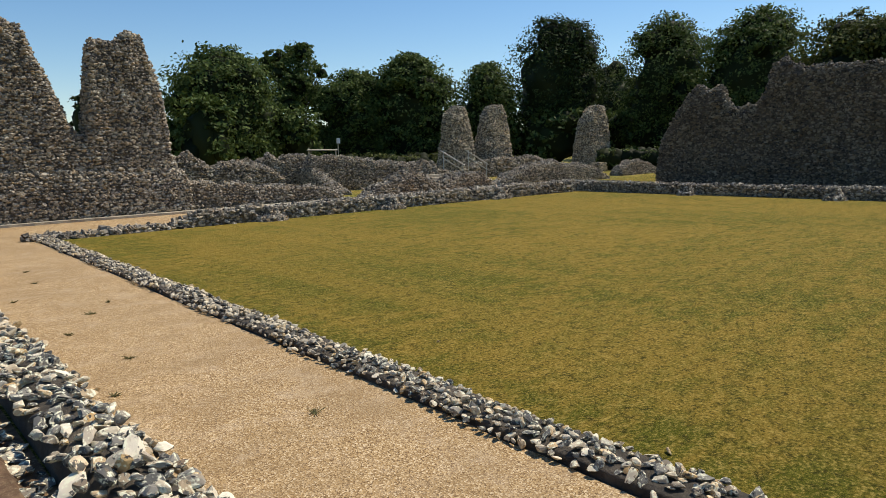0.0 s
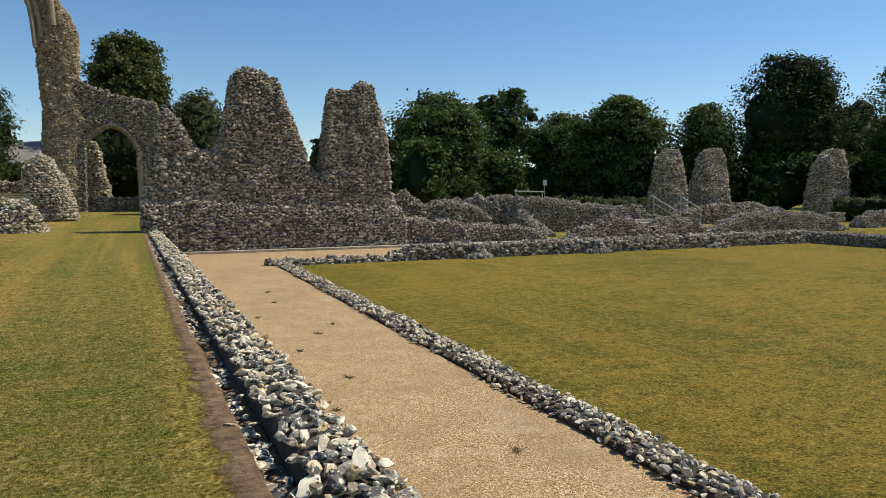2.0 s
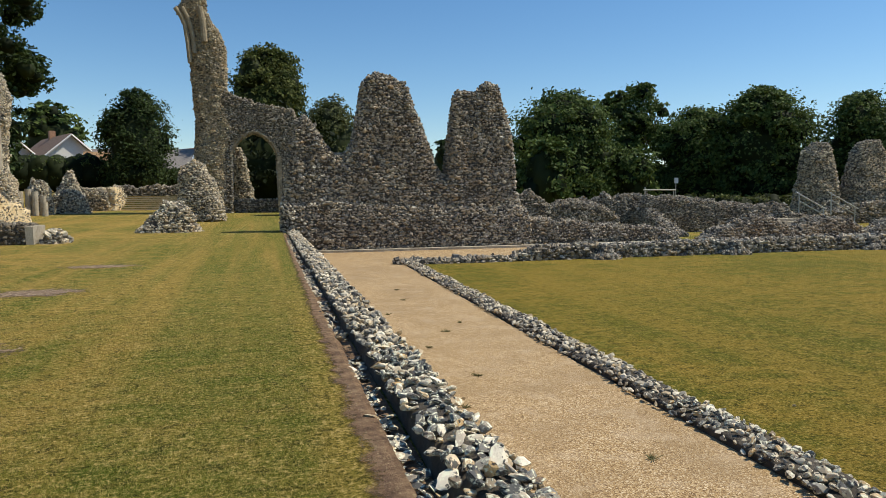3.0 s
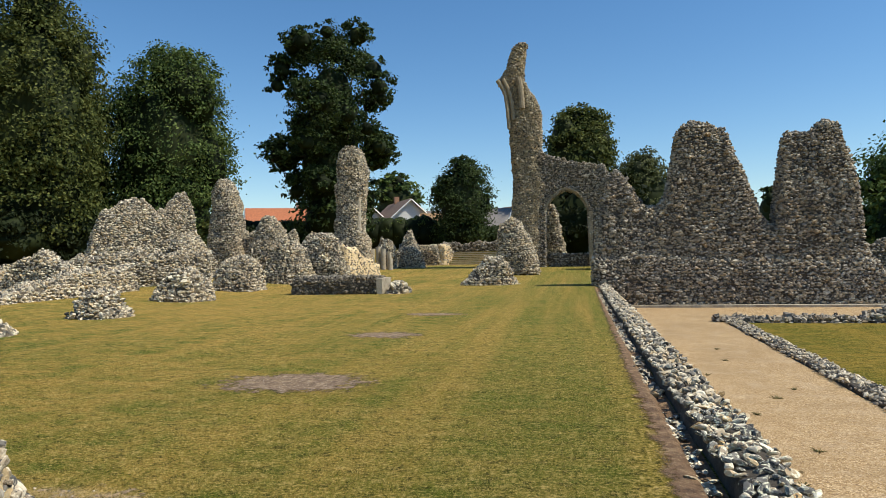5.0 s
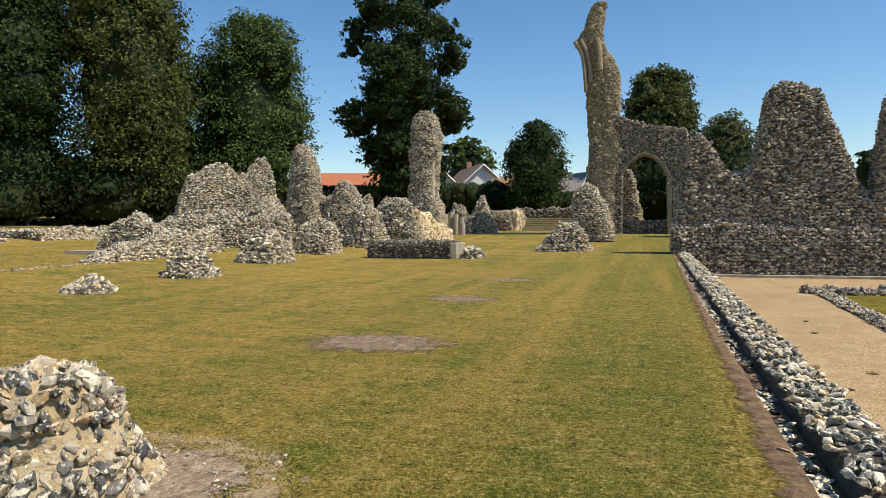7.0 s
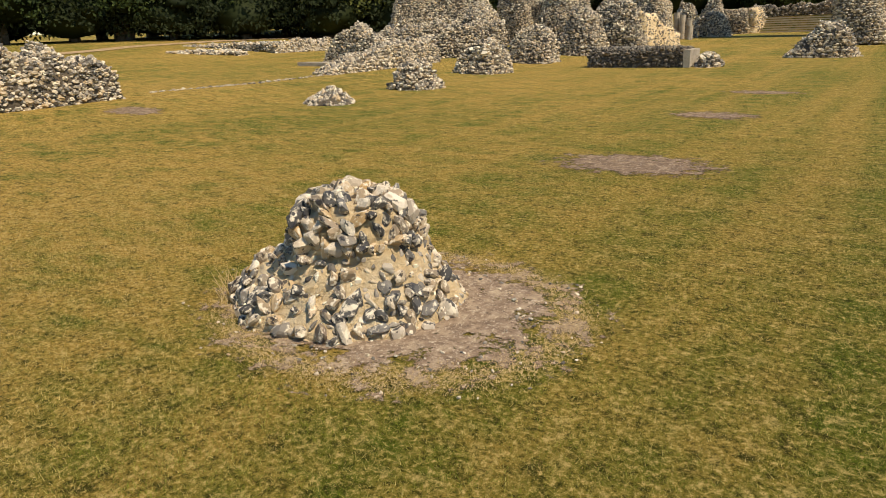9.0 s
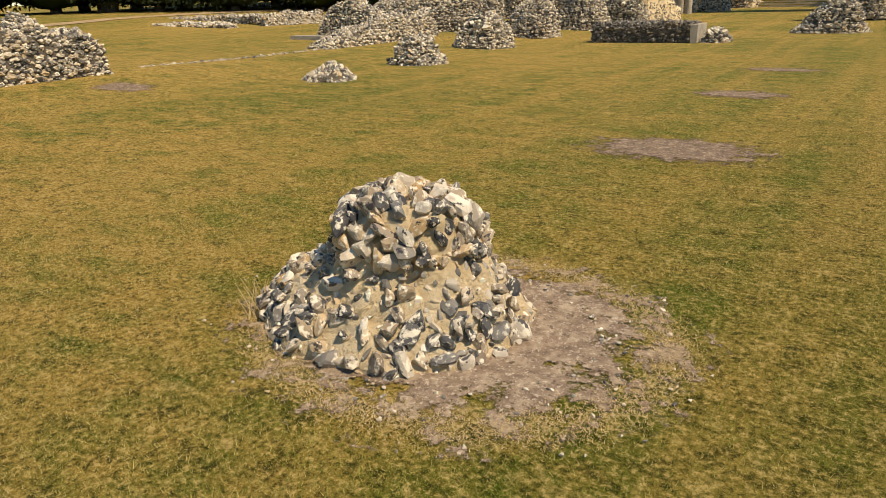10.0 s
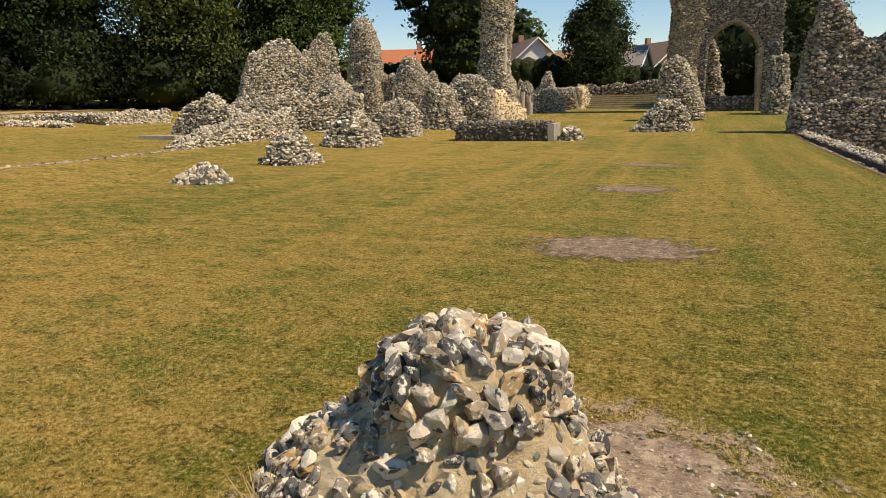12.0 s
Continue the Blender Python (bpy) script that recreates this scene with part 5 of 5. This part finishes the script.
def tree(x, y, h, w, kind="round", mat=leaf_mid, leaves=5200, leaf=0.30, label="", trunk=0.18, name="tree", sub=None):
    z = ground_z(x, y) - 0.1
    h = h - z
    ob = thing(name, x, y, z, label or "tall broadleaf tree in full dark summer leaf", "tree", "trees round the ruins")
    r = w / 2
    if kind == "round":
        r *= 1.08
        blobs = [(x, y, z + h * 0.50, r * 0.84, r * 0.84, h * 0.44)]
        for k in range(9):
            a, e = RNG.uniform(0, 6.28), RNG.uniform(-0.8, 0.9)
            rr = r * 0.52 * math.sqrt(max(0.1, 1 - e * e * 0.8))
            s = RNG.uniform(0.30, 0.45)
            blobs.append((x + rr * math.cos(a), y + rr * math.sin(a), z + h * (0.52 + 0.34 * e), r * s, r * s, h * s * 0.42))
        blobs.append((x, y, z + h * 0.86, r * 0.4, r * 0.4, h * 0.14))
        blobs.append((x, y, z + h * 0.20, r * 0.80, r * 0.80, h * 0.20))
    elif kind == "cone":
        blobs = [(x, y, z + h * (0.14 + 0.17 * k), r * (1.0 - 0.17 * k), r * (1.0 - 0.17 * k), h * 0.17) for k in range(5)]
        blobs.append((x, y, z + h * 0.93, r * 0.16, r * 0.16, h * 0.07))
    elif kind == "open":
        blobs = [(x, y, z + h * 0.60, r * 0.62, r * 0.62, h * 0.33)]
        for k in range(46):
            a, e = RNG.uniform(0, 6.28), RNG.uniform(-1.0, 1.0)
            rr = r * 0.80 * math.sqrt(max(0.08, 1 - e * e * 0.85))
            s = RNG.uniform(0.16, 0.27)
            blobs.append((x + rr * math.cos(a), y + rr * math.sin(a), z + h * (0.56 + 0.38 * e), r * s, r * s, h * s * 0.28))
    else:
        blobs = [(x, y, z + h * 0.45, r, r, h * 0.52)]
        for k in range(6):
            a = RNG.uniform(0, 6.28)
            blobs.append((x + r * 0.6 * math.cos(a), y + r * 0.6 * math.sin(a), z + h * RNG.uniform(0.35, 0.75), r * 0.45, r * 0.45, h * 0.24))
    pieces = [tube((x, y, z - 0.3), (x, y, z + h * 0.35), w * 0.045 + trunk, w * 0.035 + trunk * 0.6, 9), tube((x, y, z + h * 0.35), (x + 0.2, y, z + h * 0.8), w * 0.035 + trunk * 0.6, 0.05, 8)]
    for q in blobs[1:9]:
        b0 = z + h * RNG.uniform(0.22, 0.45)
        pieces.append(tube((x, y, b0), (x + (q[0] - x) * 0.9, y + (q[1] - y) * 0.9, max(q[2], b0 + 0.3)), trunk * 0.6, 0.04, 6))
    v, f = join(pieces)
    part("trunk", v, f, bark, ob, "rough brown bark")
    v, f, cv, cf = crown_arrays(blobs, leaves, leaf, 0.10, 0.52 if kind == "open" else 0.68)
    part("crown", v, f, mat, ob, kind="stuff")
    # solid core, coloured as the shade within the crown
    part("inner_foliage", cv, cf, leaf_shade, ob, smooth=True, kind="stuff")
    return ob


# beyond the cloister
for tx, ty, th, tw, kd, mt in ((26.9, 57.7, 10.9, 10.5, "round", leaf_mid), (38.9, 66.1, 13.6, 8.6, "open", leaf_mid), (42.6, 60.1, 10.1, 9.0, "round", leaf_mid), (46.1, 54.9, 11.3, 9.6, "round", leaf_mid),
                               (53.5, 51.6, 10.6, 7.4, "round", leaf_mid), (60.8, 48.4, 15.6, 11.4, "round", leaf_dark), (84.6, 56.0, 14.0, 9.5, "round", leaf_pale), (69.8, 39.8, 15.5, 11.8, "round", leaf_mid),
                               (67.8, 29.5, 14.3, 10.6, "round", leaf_mid), (64.0, 20.6, 11.8, 11.0, "round", leaf_gold), (60, 9, 12, 10, "round", leaf_mid), (57, -2, 12, 10, "round", leaf_mid)):
    tree(tx, ty, th, tw, kd, mt, 26000 if tx < 70 else 6000, 0.16)
tree(22.6, 52.0, 6.4, 4.4, "bush", leaf_mid, 3500, 0.2, "dense rounded yew bush", 0.1, "yew_bush")
tree(32.4, 54.8, 5.9, 4.0, "bush", leaf_mid, 3000, 0.2, "dense rounded yew bush", 0.1, "yew_bush")
for k, (ux, uy, uh, uw) in enumerate(((31.0, 62, 5.0, 9), (37.5, 64, 5.0, 9), (48, 58, 5, 9), (55, 56, 5, 9), (58, 47, 6, 9), (72, 47, 6, 9), (75, 38, 7, 8), (72, 45, 6, 10), (22, 60, 5, 8))):
    tree(ux, uy, uh, uw, "bush", leaf_mid, 3600, 0.26, "dark undergrowth below the trees", 0.1, "shrub")
# east of the church
tree(-24.6, 68.9, 27.2, 14.6, "open", leaf_dark, 34000, 0.19, "very tall dark tree with drooping ragged boughs", 0.35)
tree(-25.0, 69.8, 21.0, 9.5, "round", leaf_dark, 11000, 0.26, "dense dark tree behind the broken pier", 0.3)
tree(-32.0, 122, 17.0, 10.5, "round", leaf_mid, 3500, 0.4)
tree(-12.2, 78.5, 12.9, 7.6, "round", leaf_dark, 20000, 0.16, "compact dark garden tree by the houses")
tree(1.2, 96.5, 22.0, 11.4, "round", leaf_gold, 20000, 0.22, "broad full-leaved tree behind the great arch")
tree(10.5, 101, 16.0, 11.5, "round", leaf_pale, 18000, 0.2, "pale yellow-green tree behind the transept wall")
tree(42, 156, 15.5, 7, "round", leaf_dark, 1500, 0.5, "far dark tree beyond the houses")
tree(47, 150, 12.5, 9, "round", leaf_mid, 1500, 0.5)
# leaf_shade on this yew: the archway's gloom is put into its leaves
tree(1.8, 60.5, 8.6, 10.5, "bush", leaf_shade, 3500, 0.25, "dark yew mass behind the archway, shade in its leaf colour", 0.2, "yew_bush")
# north wood
for tx, ty, th, tw, mt in ((-47.5, 41.5, 25, 11, leaf_dark), (-40.5, 46.5, 24.5, 10.5, leaf_gold), (-36.6, 58.3, 21.8, 12.5, leaf_mid), (-52, 33, 23, 11, leaf_dark), (-55, 25, 23, 11, leaf_dark), (-56, 47, 22, 12, leaf_dark), (-46, 56, 20, 11, leaf_dark)):
    tree(tx, ty, th, tw, "round", mt, 46000, 0.15, "tall dense tree at the edge of the north wood", 0.3)
# lower front bushes take leaf_shade, which paints in the shade under the boughs
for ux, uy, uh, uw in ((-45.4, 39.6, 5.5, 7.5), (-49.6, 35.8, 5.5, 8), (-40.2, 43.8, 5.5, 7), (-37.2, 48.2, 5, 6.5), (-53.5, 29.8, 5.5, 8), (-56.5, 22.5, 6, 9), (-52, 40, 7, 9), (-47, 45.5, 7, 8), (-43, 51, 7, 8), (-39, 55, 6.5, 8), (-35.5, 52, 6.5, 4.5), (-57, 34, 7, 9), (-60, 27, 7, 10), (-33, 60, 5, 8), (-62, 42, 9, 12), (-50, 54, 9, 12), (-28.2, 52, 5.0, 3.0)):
    tree(ux, uy, uh, uw, "bush", leaf_gold if uy == 52 and ux > -30 else leaf_shade if uh < 5.6 or uh == 6 else leaf_dark, 6000, 0.17, "dark undergrowth at the foot of the wood, part painted shade", 0.1, "shrub")


def hedge(x0, y0, x1, y1, h, w, mat, label):
    z = ground_z((x0 + x1) / 2, (y0 + y1) / 2) - 0.1
    ob = thing("hedge", (x0 + x1) / 2, (y0 + y1) / 2, z, label, "hedge", "hedges round the site")
    n = max(2, int(math.hypot(x1 - x0, y1 - y0) / (w * 0.6)))
    blobs = [(x0 + (x1 - x0) * k / n, y0 + (y1 - y0) * k / n, z + h * 0.5, w * 0.62, w * 0.62, h * 0.52 * RNG.uniform(0.95, 1.05)) for k in range(n + 1)]
    v, f, cv, cf = crown_arrays(blobs, int(900 * n * 0.5), 0.13, 0.03, 0.92)
    part("leaves", v, f, mat, ob, kind="stuff")
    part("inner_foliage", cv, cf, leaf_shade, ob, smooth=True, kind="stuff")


hedge(57.6, 39.5, 61.0, 31.5, 2.15, 1.8, leaf_mid, "long clipped green hedge behind the cloister")
hedge(33, 52, 44, 49.5, 2.2, 2.2, leaf_gold, "overgrown hedge with pale shoots")
hedge(-30, 79, -17, 80.5, 4.0, 2.6, leaf_mid, "tall garden hedge below the houses")
hedge(-17, 81, 4, 82.5, 2.9, 2.2, leaf_dark, "clipped dark garden hedge below the houses")
hedge(-40, 72, -30, 77, 3.5, 2.6, leaf_dark, "tall garden hedge below the houses")


# ---- houses beyond ----
def house(x, y, w, ln, eave, ridge, turn, wall_m, roof_m, gable_m, label, chimney=True):
    """A bungalow with its gable to the ruins: w across the gable, ln deep."""
    z = ground_z(x, y) - 0.2
    ob = thing("bungalow", x, y, z, label, "house", "houses beyond the ruins")
    ob.rotation_euler = (0, 0, radians(turn))
    o = np.array((x, y, z))
    hw = w / 2

    def add(nm, v, f, mat, parent=None, label=""):
        return part(nm, np.asarray(v, float) + o, f, mat, parent or ob, label)
    v, f = box(-hw, hw, 0, ln, 0, eave)
    add("walls", v, f, wall_m)
    gv = np.array([(-hw, -0.02, eave), (hw, -0.02, eave), (0, -0.02, ridge), (-hw, 0.2, eave), (hw, 0.2, eave), (0, 0.2, ridge)])
    add("gable", gv, np.array([(0, 1, 2), (5, 4, 3), (0, 3, 4), (0, 4, 1), (1, 4, 5), (1, 5, 2), (2, 5, 3), (2, 3, 0)]), gable_m)
    for s in (-1, 1):
        e = np.array([(s * (hw + 0.45), -0.45, eave - 0.28), (s * (hw + 0.45), ln + 0.4, eave - 0.28), (0, ln + 0.4, ridge + 0.12), (0, -0.45, ridge + 0.12)])
        rv = np.concatenate([e, e + np.array([0, 0, 0.16])])
        rf = [[0, 1, 2, 3], [7, 6, 5, 4], [0, 4, 5, 1], [1, 5, 6, 2], [2, 6, 7, 3], [3, 7, 4, 0]]
        add("roof_slope", rv, rf, roof_m)
        bv = e[[0, 3]]
        v, f = tube(bv[0] + np.array([0, -0.04, -0.04]), bv[1] + np.array([0, -0.04, -0.04]), 0.11, 0.11, 4)
        add("bargeboard", v, f, white_paint, label="white painted bargeboard")
    for wx in (-hw * 0.45, hw * 0.45):
        v, f = box(wx - 0.65, wx + 0.65, -0.09, 0.04, 1.0, 2.1)
        wd = add("window", v, f, white_paint)
        for px_ in (-0.32, 0.32):
            v, f = box(wx + px_ - 0.27, wx + px_ + 0.27, -0.11, -0.085, 1.08, 2.02)
            add("pane", v, f, window_glass, wd)
    if chimney:
        v, f = box(-0.35, 0.35, ln * 0.6, ln * 0.6 + 0.6, ridge - 0.5, ridge + 1.1)
        add("chimney", v, f, brick_wall)
    return ob


house(-44.3, 88, 9.5, 11, 2.6, 4.9, -62, brick_wall, orange_tile, brick_wall, "brick bungalow with a bright orange tiled roof")
house(-21.6, 91, 8.6, 12, 2.8, 6.6, 30, cream_wall, brown_tile, white_paint, "bungalow with brown roof and white boarded gable")
house(-19.2, 88.5, 5.5, 4, 2.7, 4.4, -84, white_paint, tan_tile, white_paint, "low wing with a tan tiled roof and white windows", False)
house(-28.6, 93, 7.6, 10, 2.8, 6.3, 34, white_paint, brown_tile, white_paint, "bungalow with a white gable half hidden by the pier")
house(-8.4, 95, 9.5, 12, 2.6, 5.2, 84, cream_wall, grey_tile, cream_wall, "bungalow with a long grey slate roof")
house(-4.5, 108, 9.5, 12, 2.6, 6.4, 40, cream_wall, brown_tile, cream_wall, "cream bungalow with a brown roof and chimney")
house(-58, 80, 9, 10, 3.0, 6.0, -20, white_paint, brown_tile, white_paint, "white house glimpsed through the trees")
house(38, 150, 9, 10, 2.6, 6.0, -20, cream_wall, tan_tile, cream_wall, "far house with a tan roof between the peaks")
# plain sign board on a post, no lantern
sign = thing("white_sign_post", 37.1, 55.4, ground_z(37.1, 55.4), "small white sign on a post by the trees", "sign")
v, f = tube((37.1, 55.4, -0.8), (37.1, 55.4, 3.0), 0.05, 0.05, 6)
part("post", v, f, rail_timber, sign)
v, f = box(36.9, 37.3, 55.3, 55.36, 2.5, 3.0)
part("board", v, f, white_paint, sign)

# ---- small growth ----
for wx, wy, ws in ((3.42, 9.5, 0.13), (3.75, 12.3, 0.16), (4.05, 6.5, 0.16), (3.75, 15.9, 0.14), (2.9, 8.3, 0.1), (3.2, 11.2, 0.1), (4.2, 13.0, 0.1), (3.1, 14.2, 0.12), (2.7, 6.9, 0.1), (3.9, 17.5, 0.12)):
    wd = thing("path_weed", wx, wy, LOW + 0.03, "small weed tuft growing in the gravel", "weed", "weeds in the gravel")
    bl = []
    for _ in range(22):
        a = RNG.uniform(0, 6.28)
        r = RNG.uniform(0.2, 1) * ws * 0.75
        bl.append(tube((wx, wy, LOW + 0.02), (wx + r * math.cos(a), wy + r * math.sin(a), LOW + 0.03 + RNG.uniform(0.005, 0.04)), 0.005, 0.002, 4))
    v, f = join(bl)
    part("leaves", v, f, weed_mat, wd, kind="stuff")


for wx, wy in ((5.55, 3.9), (6.35, 7.4)):
    peb = thing("white_pebble", wx, wy, LOW + 0.02, "single white pebble lying on the garth lawn", "pebble", "pebbles on the lawn")
    sv, sf = stones(np.array([(wx, wy, LOW + 0.02)]), np.array([(0.0, 0.0, 1.0)]), np.array([0.035 if wy < 5 else 0.02]), forms=FINE_FORMS[:1])
    part("pebble_body", sv, sf, cream_mortar, peb)


def grass(x0, x1, y0, y1, n, tall, fade):
    x, y = RNG.uniform(x0, x1, n), RNG.uniform(y0, y1, n)
    ok = (x < wall_x(y) - 0.3) & (RNG.random(n) < np.clip((y1 + fade * RNG.normal(0, 0.4, n) - y) / fade, 0, 1)) & (RNG.random(n) < np.clip((x - x0) / 2.5, 0, 1))
    for bx, by, rx, ry in ((-2.55, 8.9, 0.75, 0.5), (SX + 0.28, SY, 1.15, 0.80)):
        ok &= ((x - bx) / rx) ** 2 + ((y - by) / ry) ** 2 > 1
    x, y = x[ok], y[ok]
    n = len(x)
    a, h = RNG.uniform(0, 6.28, n), RNG.uniform(0.4, 1, n) * tall
    dx, dy = np.cos(a) * 0.0015, np.sin(a) * 0.0015
    z = np.full(n, -0.004)
    lean = RNG.normal(0, 0.6, (n, 2)) * h[:, None]
    v = np.stack([np.stack([x - dx, y - dy, z], 1), np.stack([x + dx, y + dy, z], 1), np.stack([x + lean[:, 0], y + lean[:, 1], z + h], 1)], 1).reshape(-1, 3)
    return v, np.arange(n * 3).reshape(-1, 3)


turf = thing("turf_blades", 0, 0, 0, "short dry mown grass blades of the lawn", "grass", kind="stuff")
v, f = join([grass(-8.0, 1.2, 1.9, 11.5, 900000, 0.026, 8.0)])
part("blades", v, f, grass_blade, turf, kind="stuff")
